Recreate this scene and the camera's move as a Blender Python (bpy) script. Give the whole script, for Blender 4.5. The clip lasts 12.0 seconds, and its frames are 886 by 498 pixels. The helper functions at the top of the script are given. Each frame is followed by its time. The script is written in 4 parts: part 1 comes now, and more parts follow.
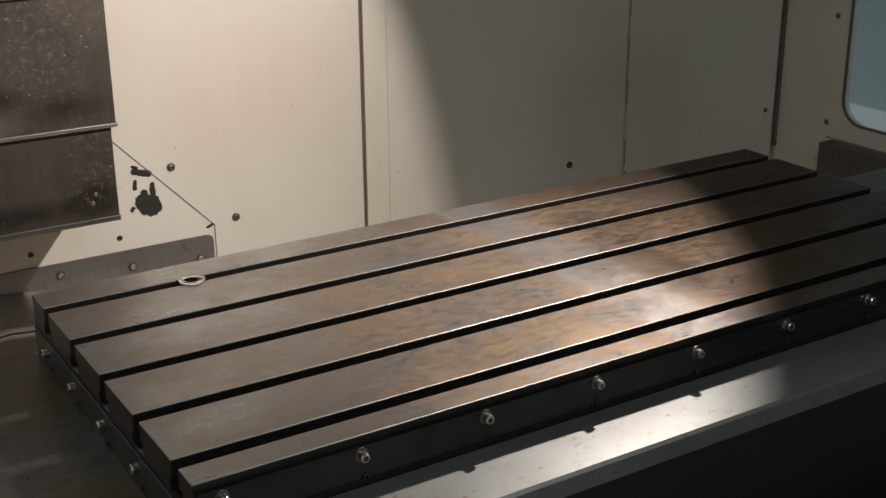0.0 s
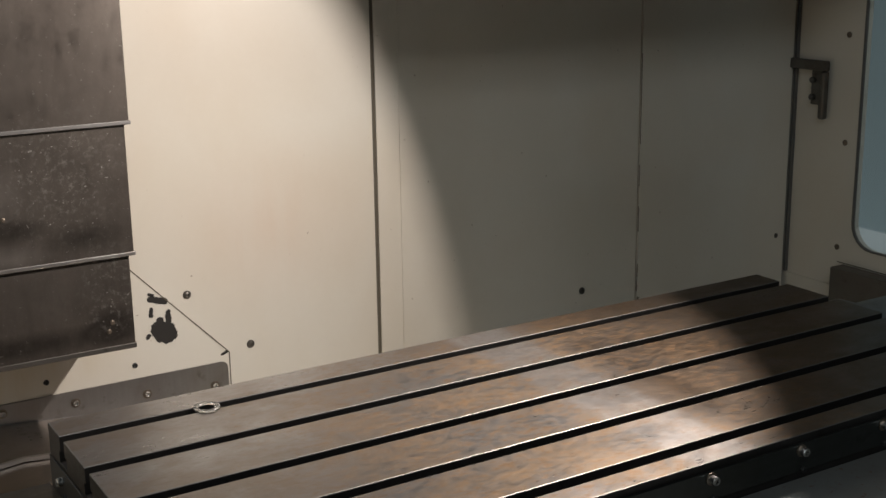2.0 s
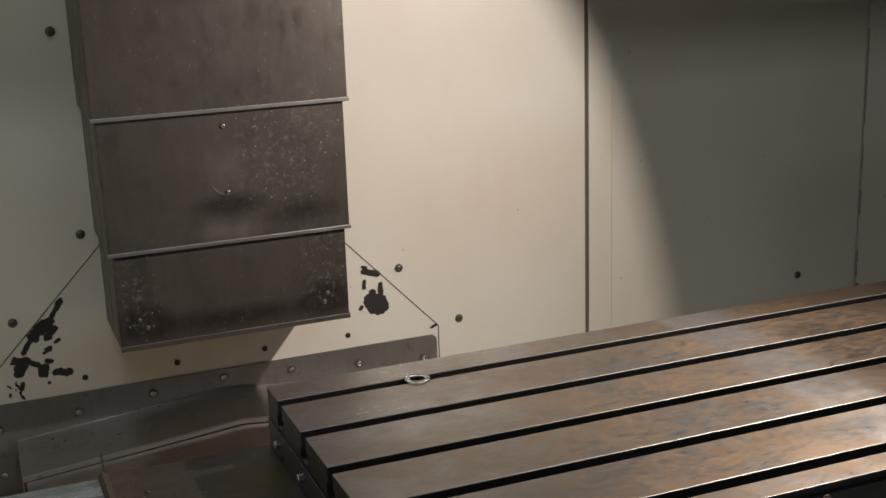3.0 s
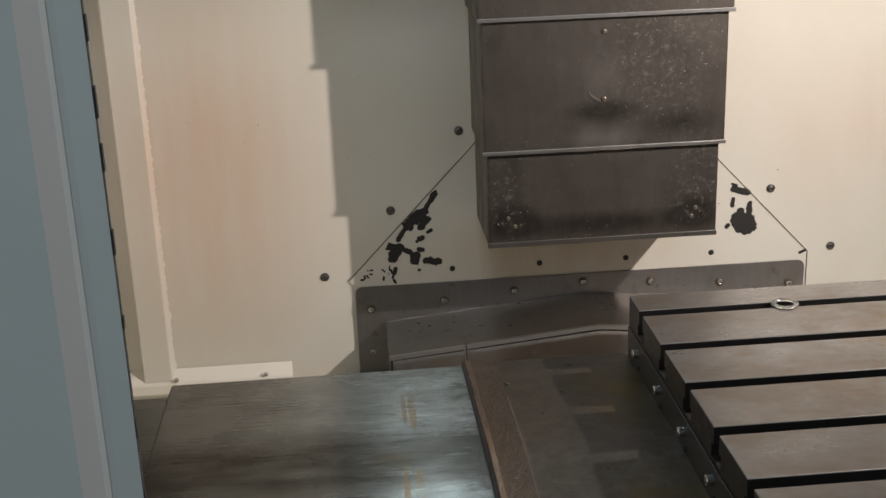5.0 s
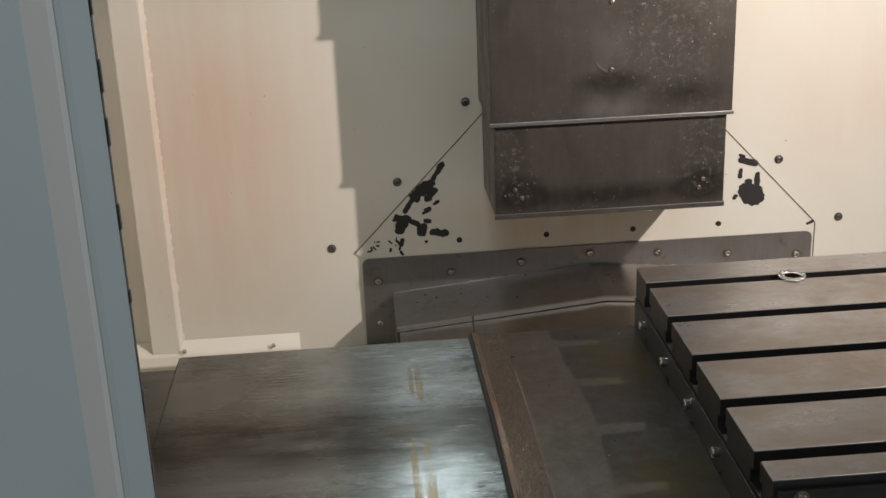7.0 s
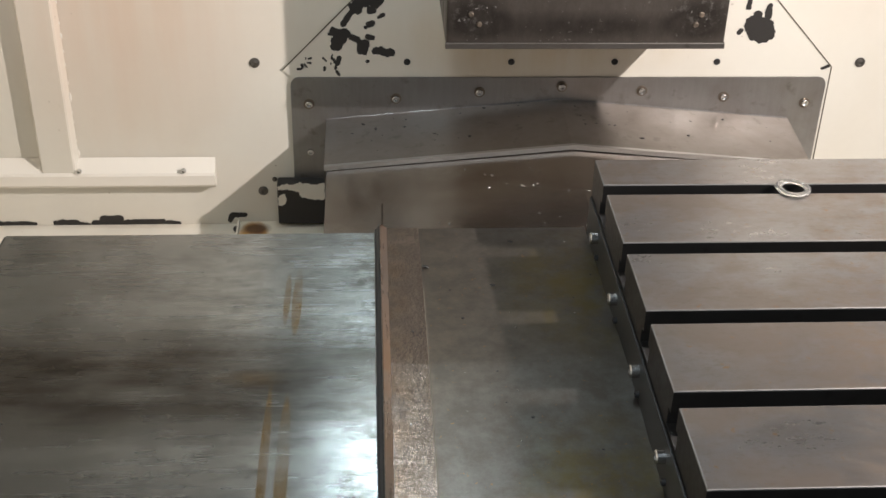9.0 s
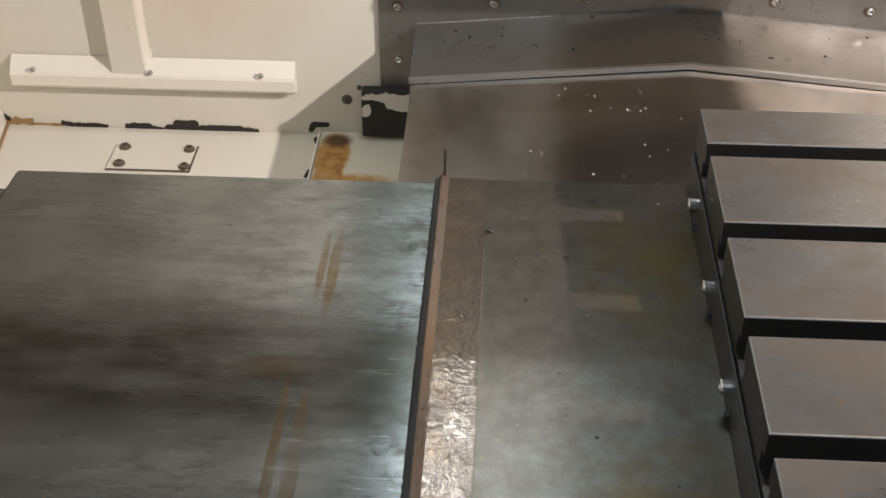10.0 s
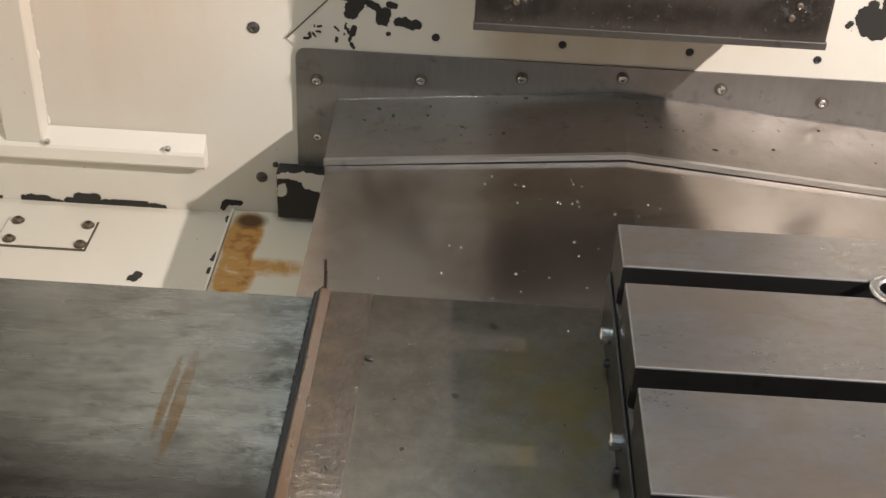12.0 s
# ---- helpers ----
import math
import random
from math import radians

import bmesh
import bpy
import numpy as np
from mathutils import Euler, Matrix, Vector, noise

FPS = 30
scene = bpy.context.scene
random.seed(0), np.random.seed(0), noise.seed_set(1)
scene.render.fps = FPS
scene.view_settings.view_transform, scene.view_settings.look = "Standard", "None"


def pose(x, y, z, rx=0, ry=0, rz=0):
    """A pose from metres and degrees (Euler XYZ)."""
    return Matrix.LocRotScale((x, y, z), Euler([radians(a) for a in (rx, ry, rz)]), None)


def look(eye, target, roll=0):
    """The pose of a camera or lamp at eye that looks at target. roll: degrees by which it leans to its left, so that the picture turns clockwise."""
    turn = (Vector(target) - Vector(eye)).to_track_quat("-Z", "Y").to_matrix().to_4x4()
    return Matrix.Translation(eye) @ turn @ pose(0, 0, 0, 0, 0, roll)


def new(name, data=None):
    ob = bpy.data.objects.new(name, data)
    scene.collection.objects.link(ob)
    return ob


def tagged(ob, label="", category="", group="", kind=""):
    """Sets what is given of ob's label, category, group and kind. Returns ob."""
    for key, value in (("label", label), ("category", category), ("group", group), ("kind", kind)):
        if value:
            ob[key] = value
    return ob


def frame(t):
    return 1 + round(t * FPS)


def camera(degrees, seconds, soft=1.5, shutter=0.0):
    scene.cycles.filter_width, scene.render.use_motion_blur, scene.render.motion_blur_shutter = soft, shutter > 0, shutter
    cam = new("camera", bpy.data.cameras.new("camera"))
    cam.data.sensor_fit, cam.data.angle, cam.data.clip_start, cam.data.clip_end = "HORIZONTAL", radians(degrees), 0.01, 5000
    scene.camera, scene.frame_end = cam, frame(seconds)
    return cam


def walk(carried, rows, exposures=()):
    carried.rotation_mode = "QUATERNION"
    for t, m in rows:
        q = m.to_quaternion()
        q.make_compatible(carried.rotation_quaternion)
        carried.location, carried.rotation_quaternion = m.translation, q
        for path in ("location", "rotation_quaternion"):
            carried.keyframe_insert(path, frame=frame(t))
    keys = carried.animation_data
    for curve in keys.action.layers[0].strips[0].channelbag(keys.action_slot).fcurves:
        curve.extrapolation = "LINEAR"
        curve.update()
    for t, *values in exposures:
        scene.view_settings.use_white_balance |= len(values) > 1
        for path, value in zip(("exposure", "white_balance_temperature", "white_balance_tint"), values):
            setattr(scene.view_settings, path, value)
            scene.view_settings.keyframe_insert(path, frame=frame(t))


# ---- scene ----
cam = camera(39.2, 12.0)
PATH = [
    (0, (0.009, 0.008, 1.631), (1.0, 1.602, 0.94), -0.4),
    (0.5, (0.007, 0.008, 1.63), (1.001, 1.598, 0.936), -0.4),
    (1, (0.009, 0.003, 1.632), (0.998, 1.614, 0.979), -1.8),
    (1.5, (0.003, 0.0, 1.637), (1.016, 1.623, 1.055), -1.1),
    (2, (0.0, -0.006, 1.639), (1.006, 1.649, 1.14), -0.8),
    (2.5, (-0.003, -0.011, 1.643), (0.871, 1.719, 1.152), -1.5),
    (3, (-0.008, -0.006, 1.64), (0.698, 1.789, 1.114), -2.0),
    (3.5, (-0.007, 0.015, 1.63), (0.549, 1.86, 1.092), -2.7),
    (5.5, (-0.033, -0.002, 1.642), (0.067, 1.878, 0.966), -1.9),
    (6, (-0.029, 0.002, 1.639), (0.103, 1.877, 0.954), -2.0),
    (6.5, (-0.028, 0.003, 1.64), (0.11, 1.876, 0.951), -2.2),
    (7, (-0.028, 0.003, 1.642), (0.1, 1.876, 0.951), -2.3),
    (9, (0.119, 0.446, 1.629), (0.234, 2.143, 0.578), 1.5),
    (9.5, (0.139, 0.525, 1.618), (0.147, 2.19, 0.509), 1.8),
    (10, (0.189, 0.674, 1.583), (0.102, 2.259, 0.366), 0.0),
    (10.5, (0.222, 0.775, 1.552), (0.107, 2.317, 0.284), 0.0),
    (11, (0.23, 0.809, 1.544), (-0.008, 2.381, 0.33), -0.8),
    (11.5, (0.244, 0.836, 1.536), (0.159, 2.494, 0.421), 4.0),
    (12, (0.253, 0.85, 1.529), (0.221, 2.492, 0.389), 2.9),
]
walk(cam, [(t, look(eye, target, roll)) for t, eye, target, roll in PATH],
     [(0, 0.20, 6420, 10), (2.5, 0.11, 6420, 10), (3.0, 0.04, 6420, 10), (3.7, 0.06, 6380, 10), (5.3, 0.52, 6280, 10), (7.2, 0.62, 6280, 10), (8.8, 1.14, 6140, 10), (12, 1.16, 6280, 10)])

# ---- light: one warm work lamp over the table, unseen fill lamps outside the open front ----
world = bpy.data.worlds.new("shop_air")
scene.world = world
world.use_nodes = True
world.node_tree.nodes["Background"].inputs[0].default_value = (0.50, 0.58, 0.64, 1)
world.node_tree.nodes["Background"].inputs[1].default_value = 0.05

LAMP = (1.48, 1.48, 1.72)
AIM = Vector((-0.743, 0.368, -0.559)).normalized()
lamp_data = bpy.data.lights.new("work_lamp_beam", "AREA")
lamp_data.shape, lamp_data.size = "DISK", 0.034
lamp_data.energy, lamp_data.color = 26.0, (1.0, 0.88, 0.80)
lamp_beam = new("work_lamp_beam", lamp_data)
lamp_beam.matrix_world = look(LAMP, Vector(LAMP) + Vector((-0.90, 0.27, -0.35)))

# added fills: cool shop light on the left, warm bounce on the right
for lx, ly, watts, tint in ((-0.6, -1.2, 29.0, (0.86, 0.95, 1.0)), (1.6, -1.2, 9.0, (1.0, 0.97, 0.88))):
    fill_data = bpy.data.lights.new("shop_fill_glow", "AREA")
    fill_data.shape, fill_data.size, fill_data.size_y = "RECTANGLE", 1.5, 0.3
    fill_data.energy, fill_data.color = watts, tint
    new("shop_fill_glow", fill_data).matrix_world = look((lx, ly, 3.9), (lx, ly + 0.5, 0.0))

# the cool tube under the enclosure's roof, beside the column
roof_data = bpy.data.lights.new("roof_tube_glow", "AREA")
roof_data.shape, roof_data.size, roof_data.size_y = "RECTANGLE", 0.22, 0.10
roof_data.energy, roof_data.color = 2.3, (0.86, 0.97, 1.0)
new("roof_tube_glow", roof_data).matrix_world = look((0.15, 2.39, 2.235), (0.12, 1.75, 0.75))

# ---- materials ----
def material(name, base, rough=0.5, metal=0.0, spec=0.5):
    m = bpy.data.materials.new(name)
    m.use_nodes = True
    b = m.node_tree.nodes["Principled BSDF"]
    b.inputs["Base Color"].default_value = (*base, 1)
    b.inputs["Roughness"].default_value = rough
    b.inputs["Metallic"].default_value = metal
    b.inputs["Specular IOR Level"].default_value = spec
    return m


class Nodes:
    """Short hand for wiring one material."""
    def __init__(self, mat):
        self.t = mat.node_tree
        self.bsdf = self.t.nodes["Principled BSDF"]
        self.geo = self.t.nodes.new("ShaderNodeNewGeometry")

    def link(self, a, b):
        self.t.links.new(a, b)

    def noise(self, scale, detail=4.0, rough=0.55, stretch=(1, 1, 1), shift=(0, 0, 0), distort=0.0):
        mp = self.t.nodes.new("ShaderNodeMapping")
        mp.inputs["Scale"].default_value = stretch
        mp.inputs["Location"].default_value = shift
        self.link(self.geo.outputs["Position"], mp.inputs["Vector"])
        n = self.t.nodes.new("ShaderNodeTexNoise")
        n.inputs["Scale"].default_value, n.inputs["Detail"].default_value = scale, detail
        n.inputs["Roughness"].default_value, n.inputs["Distortion"].default_value = rough, distort
        self.link(mp.outputs["Vector"], n.inputs["Vector"])
        return n.outputs["Fac"]

    def ramp(self, fac, *stops):
        r = self.t.nodes.new("ShaderNodeValToRGB")
        e = r.color_ramp.elements
        while len(e) < len(stops):
            e.new(0.5)
        for el, (p, c) in zip(e, stops):
            el.position = p
            el.color = (*c, 1) if isinstance(c, tuple) else (c, c, c, 1)
        self.link(fac, r.inputs["Fac"])
        return r.outputs["Color"]

    def mix(self, fac, a, b, mode="MIX"):
        x = self.t.nodes.new("ShaderNodeMix")
        x.data_type, x.blend_type = "RGBA", mode
        for sock, v in ((x.inputs["Factor"], fac), (x.inputs["A"], a), (x.inputs["B"], b)):
            if isinstance(v, (int, float)):
                sock.default_value = v
            elif isinstance(v, tuple):
                sock.default_value = (*v, 1)
            else:
                self.link(v, sock)
        return x.outputs["Result"]

    def math(self, op, a, b=0.0):
        x = self.t.nodes.new("ShaderNodeMath")
        x.operation = op
        for sock, v in zip(x.inputs, (a, b)):
            if isinstance(v, (int, float)):
                sock.default_value = v
            else:
                self.link(v, sock)
        return x.outputs["Value"]

    def spot(self, centre, radii):
        """1 at centre, 0 on the ellipsoid of those radii round it."""
        mp = self.t.nodes.new("ShaderNodeMapping")
        mp.vector_type = "TEXTURE"
        mp.inputs["Location"].default_value, mp.inputs["Scale"].default_value = centre, radii
        self.link(self.geo.outputs["Position"], mp.inputs["Vector"])
        g = self.t.nodes.new("ShaderNodeTexGradient")
        g.gradient_type = "SPHERICAL"
        self.link(mp.outputs["Vector"], g.inputs["Vector"])
        return g.outputs["Fac"]

    def bump(self, height, strength=0.2, dist=0.001):
        b = self.t.nodes.new("ShaderNodeBump")
        b.inputs["Strength"].default_value, b.inputs["Distance"].default_value = strength, dist
        self.link(height, b.inputs["Height"])
        self.link(b.outputs["Normal"], self.bsdf.inputs["Normal"])


def cream_paint():
    """Cream machine paint: soft warm oil stains, fine mottling and specks."""
    m = material("cream_machine_paint", (0.70, 0.64, 0.53), 0.38)
    n = Nodes(m)
    big = n.noise(1.9, 3, 0.5, stretch=(1.25, 1, 0.8), shift=(0.6, 0, 0.35), distort=0.3)
    fine = n.noise(60, 5, 0.6)
    speck = n.noise(85, 2, 0.5, shift=(3, 1, 7))
    drip = n.noise(26, 4, 0.6, stretch=(1, 1, 0.1), shift=(2, 0, 5))
    zone = n.math("ADD", n.spot((-0.33, 2.65, 0.95), (0.34, 0.4, 0.50)), n.math("MULTIPLY", n.spot((1.13, 2.65, 0.97), (0.32, 0.4, 0.24)), 0.35))
    zone = n.math("MULTIPLY", n.ramp(zone, (0.0, 0.0), (0.8, 1.0)), n.ramp(drip, (0.25, 0.55), (0.7, 1.0)))
    c = n.mix(n.ramp(big, (0.40, 0.0), (0.70, 0.55)), (0.705, 0.675, 0.595), (0.63, 0.555, 0.44))
    c = n.mix(n.math("MULTIPLY", zone, 0.9), c, (0.63, 0.455, 0.335))
    oil = n.math("MULTIPLY", n.ramp(n.spot((0.44, 2.64, 0.735), (0.34, 0.3, 0.10)), (0.0, 0.0), (0.7, 0.55)), n.ramp(drip, (0.3, 0.3), (0.65, 1.0)))
    c = n.mix(oil, c, (0.57, 0.455, 0.26))
    c = n.mix(n.math("MULTIPLY", fine, 0.12), c, (0.50, 0.45, 0.36))
    c = n.mix(n.ramp(speck, (0.765, 0.0), (0.79, 0.75)), c, (0.25, 0.18, 0.12))
    n.link(c, n.bsdf.inputs["Base Color"])
    n.link(n.ramp(big, (0.3, 0.32), (0.75, 0.46)), n.bsdf.inputs["Roughness"])
    n.bump(n.noise(220, 3, 0.6), 0.12, 0.0006)
    return m


def blue_paint():
    m = material("blue_grey_door_paint", (0.42, 0.48, 0.50), 0.42)
    n = Nodes(m)
    big = n.noise(5, 3, 0.5)
    speck = n.noise(70, 2, 0.5, shift=(1, 5, 2))
    c = n.mix(n.ramp(big, (0.35, 0.0), (0.75, 0.5)), (0.57, 0.61, 0.595), (0.49, 0.53, 0.515))
    c = n.mix(n.ramp(speck, (0.79, 0.0), (0.81, 0.8)), c, (0.08, 0.08, 0.08))
    n.link(c, n.bsdf.inputs["Base Color"])
    n.bump(n.noise(180, 3, 0.6), 0.1, 0.0006)
    return m


def ground_steel():
    """The table's ground top: grey steel, stained, with golden rust bloom in its middle."""
    m = material("ground_table_steel", (0.30, 0.28, 0.26), 0.42, 0.85)
    n = Nodes(m)
    blot = n.noise(7, 6, 0.6, stretch=(0.8, 1.1, 1), distort=0.5)
    flake = n.noise(64, 9, 0.80, stretch=(0.6, 1.2, 1), shift=(3, 1, 0), distort=0.15)
    small = n.noise(120, 6, 0.72, stretch=(0.6, 1.2, 1))
    streak = n.noise(110, 3, 0.5, stretch=(0.05, 1, 1))
    zone = n.math("ADD", n.spot((1.03, 1.30, 0.95), (0.52, 0.6, 0.6)), n.math("MULTIPLY", n.spot((1.32, 1.56, 0.95), (0.35, 0.28, 0.3)), 0.4))
    zone = n.math("SUBTRACT", zone, n.math("MULTIPLY", n.ramp(n.spot((1.20, 1.33, 0.95), (0.10, 0.16, 0.3)), (0.2, 0.0), (0.5, 1.0)), 0.5))
    bare = n.math("MULTIPLY", n.ramp(n.spot((1.112, 1.42, 0.95), (0.066, 9, 9)), (0.0, 0.0), (0.35, 1.0)), n.ramp(n.noise(24, 6, 0.7, shift=(1, 9, 0)), (0.32, 0.35), (0.55, 1.0)))
    zone = n.math("MULTIPLY", n.ramp(zone, (0.0, 0.03), (0.55, 1.0)), n.math("SUBTRACT", 1.0, n.math("MULTIPLY", bare, 0.75)))
    rust = n.math("MULTIPLY", n.ramp(n.math("ADD", n.math("MULTIPLY", blot, 0.5), n.math("MULTIPLY", flake, 0.5)), (0.39, 0.0), (0.60, 1.0)), zone)
    c = n.mix(n.math("MULTIPLY", streak, 0.5), (0.305, 0.303, 0.302), (0.215, 0.213, 0.212))
    c = n.mix(n.ramp(blot, (0.40, 0.0), (0.70, 0.40)), c, (0.20, 0.178, 0.155))
    c = n.mix(n.ramp(small, (0.52, 0.0), (0.74, 0.5)), c, (0.16, 0.14, 0.12))
    patch = n.noise(10, 5, 0.62, stretch=(0.8, 1, 1), shift=(6, 2, 0), distort=0.3)
    c = n.mix(n.ramp(patch, (0.42, 0.0), (0.60, 0.6)), c, (0.20, 0.155, 0.118))
    # right part: brown stain, coloured darker still for the shade beyond the beam
    brown_shade = n.math("MULTIPLY", n.ramp(n.spot((1.80, 1.42, 0.95), (0.66, 9, 9)), (0.0, 0.0), (0.14, 1.0)), n.ramp(patch, (0.25, 0.75), (0.6, 1.0)))
    c = n.mix(n.math("MULTIPLY", brown_shade, 0.85), c, (0.115, 0.078, 0.048))
    c = n.mix(n.math("MULTIPLY", bare, 0.75), c, (0.47, 0.45, 0.435))
    c = n.mix(n.math("MULTIPLY", n.math("MULTIPLY", rust, n.math("SUBTRACT", 1.0, n.math("MULTIPLY", brown_shade, 0.85))), 0.85), c, (0.29, 0.20, 0.12))
    c = n.mix(n.math("MULTIPLY", n.ramp(flake, (0.50, 0.0), (0.60, 0.7)), n.math("ADD", zone, 0.06)), c, (0.215, 0.125, 0.06))
    c = n.mix(n.math("MULTIPLY", n.ramp(small, (0.62, 0.0), (0.67, 0.7)), n.math("MULTIPLY", rust, 0.8)), c, (0.12, 0.07, 0.035))
    c = n.mix(n.ramp(n.noise(65, 4, 0.7, shift=(4, 4, 0)), (0.64, 0.0), (0.72, 0.7)), c, (0.30, 0.17, 0.07))
    n.link(c, n.bsdf.inputs["Base Color"])
    scale = n.math("MULTIPLY", n.ramp(n.math("ADD", n.math("MULTIPLY", flake, 0.6), n.math("MULTIPLY", small, 0.4)), (0.40, 0.0), (0.62, 1.0)), zone)
    n.link(n.math("SUBTRACT", 0.90, n.math("ADD", n.math("MULTIPLY", rust, 0.25), n.math("MULTIPLY", scale, 0.22))), n.bsdf.inputs["Metallic"])
    r = n.math("ADD", n.math("MULTIPLY", small, 0.16), n.math("MULTIPLY", flake, 0.08))
    r = n.math("ADD", r, n.math("MULTIPLY", n.ramp(patch, (0.38, 0.0), (0.62, 1.0)), 0.10))
    n.link(n.math("ADD", n.math("ADD", r, n.math("MULTIPLY", scale, 0.10)), 0.165), n.bsdf.inputs["Roughness"])
    n.bump(n.math("ADD", n.math("MULTIPLY", n.noise(160, 4, 0.6, stretch=(0.35, 1, 1)), 0.5), n.math("MULTIPLY", small, 0.5)), 0.14, 0.0007)
    return m


def sheet_steel(name, tint=(0.33, 0.33, 0.32), stain=(0.17, 0.13, 0.095), axis=(0.06, 1, 1), rough=0.30, much=0.5, shift=(0, 0, 0), metal=0.92, scratch=0.25, grain=0.35, uneven=0.20, spots=0.5):
    m = material(name, tint, rough, metal)
    n = Nodes(m)
    brush = n.noise(140, 4, 0.6, stretch=axis, shift=shift)
    blot = n.noise(7, 5, 0.6, shift=shift, distort=0.4)
    mid = n.noise(32, 4, 0.6, shift=shift)
    c = n.mix(n.math("MULTIPLY", brush, grain), tint, tuple(v * 0.62 for v in tint))
    c = n.mix(n.ramp(blot, (0.42, 0.0), (0.72, much)), c, stain)
    c = n.mix(n.ramp(mid, (0.60, 0.0), (0.76, spots)), c, tuple(v * 0.6 for v in stain))
    n.link(c, n.bsdf.inputs["Base Color"])
    r = n.math("ADD", n.math("MULTIPLY", brush, uneven), n.math("MULTIPLY", blot, uneven + 0.02))
    n.link(n.math("ADD", r, rough - 0.8 * uneven), n.bsdf.inputs["Roughness"])
    n.bump(brush, scratch, 0.0004)
    return m


def cover_steel():
    """Brushed cover beside the table, with rust runs, mottled wear and a sheen painted at its end."""
    m = sheet_steel("brushed_cover_steel", (0.165, 0.168, 0.160), (0.10, 0.092, 0.078), rough=0.23, much=0.5, shift=(2, 0, 0), scratch=0.04, grain=0.35, uneven=0.13, spots=0.4)
    n = Nodes(m)
    old = m.node_tree.nodes["Principled BSDF"].inputs["Base Color"].links[0].from_socket
    run = n.noise(26, 4, 0.6, stretch=(1.0, 0.35, 1), shift=(5, 2, 0))
    a = n.math("ADD", n.spot((0.038, 1.575, 0.86), (0.006, 0.075, 0.1)), n.math("MULTIPLY", n.spot((0.027, 1.58, 0.86), (0.0045, 0.06, 0.1)), 0.7))
    a = n.math("ADD", a, n.math("ADD", n.spot((0.036, 1.30, 0.86), (0.007, 0.12, 0.1)), n.spot((0.019, 1.31, 0.86), (0.005, 0.12, 0.1))))
    a = n.math("ADD", a, n.math("MULTIPLY", n.spot((0.0, 1.435, 0.86), (0.06, 0.02, 0.1)), 0.12))
    runs = n.math("MULTIPLY", n.ramp(run, (0.34, 0.2), (0.56, 0.9)), n.ramp(a, (0.03, 0.0), (0.22, 0.95)))
    smear = n.math("MULTIPLY", n.ramp(n.noise(16, 5, 0.65, stretch=(0.5, 1.3, 1), shift=(1, 4, 0)), (0.28, 0.40), (0.60, 0.95)), n.ramp(n.spot((-0.05, 1.435, 0.86), (0.9, 0.105, 0.3)), (0.0, 0.0), (0.6, 1.0)))
    worn = n.math("MULTIPLY", n.ramp(n.noise(48, 5, 0.7, stretch=(0.7, 1, 1), shift=(7, 0, 0)), (0.46, 0.0), (0.60, 0.8)), n.ramp(n.spot((0.115, 1.40, 0.86), (0.035, 0.5, 0.2)), (0.0, 0.0), (0.5, 1.0)))
    # lamp highlight towards the right end, put into the base colour
    painted_sheen = n.math("MULTIPLY", n.ramp(n.noise(55, 4, 0.6, stretch=(0.12, 1, 1), shift=(8, 1, 0)), (0.25, 0.68), (0.65, 1.0)), n.ramp(n.spot((0.10, 1.45, 0.86), (0.42, 9, 9)), (0.0, 0.0), (0.75, 1.0)))
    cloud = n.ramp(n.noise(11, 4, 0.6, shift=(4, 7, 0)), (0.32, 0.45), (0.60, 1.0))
    c = n.mix(n.math("MULTIPLY", painted_sheen, cloud), old, (0.43, 0.455, 0.445))
    c = n.mix(n.ramp(n.noise(75, 5, 0.7, shift=(2, 6, 0)), (0.55, 0.0), (0.75, 0.3)), c, (0.085, 0.078, 0.065))
    c = n.mix(smear, c, (0.062, 0.054, 0.044))
    c = n.mix(worn, c, (0.10, 0.10, 0.085))
    fleck = n.math("MULTIPLY", n.ramp(n.noise(62, 6, 0.74, stretch=(0.5, 1, 1), shift=(3, 9, 0)), (0.47, 0.0), (0.70, 0.55)), n.ramp(n.spot((0.06, 1.48, 0.86), (0.26, 0.5, 0.3)), (0.0, 0.0), (0.5, 1.0)))
    c = n.mix(fleck, c, (0.09, 0.094, 0.088))
    n.link(n.mix(runs, c, (0.22, 0.14, 0.045)), n.bsdf.inputs["Base Color"])
    grain = m.node_tree.nodes.new("ShaderNodeTangent")
    grain.direction_type, grain.axis = "RADIAL", "X"
    n.link(grain.outputs["Tangent"], n.bsdf.inputs["Tangent"])
    n.bsdf.inputs["Anisotropic"].default_value = 0.85
    return m


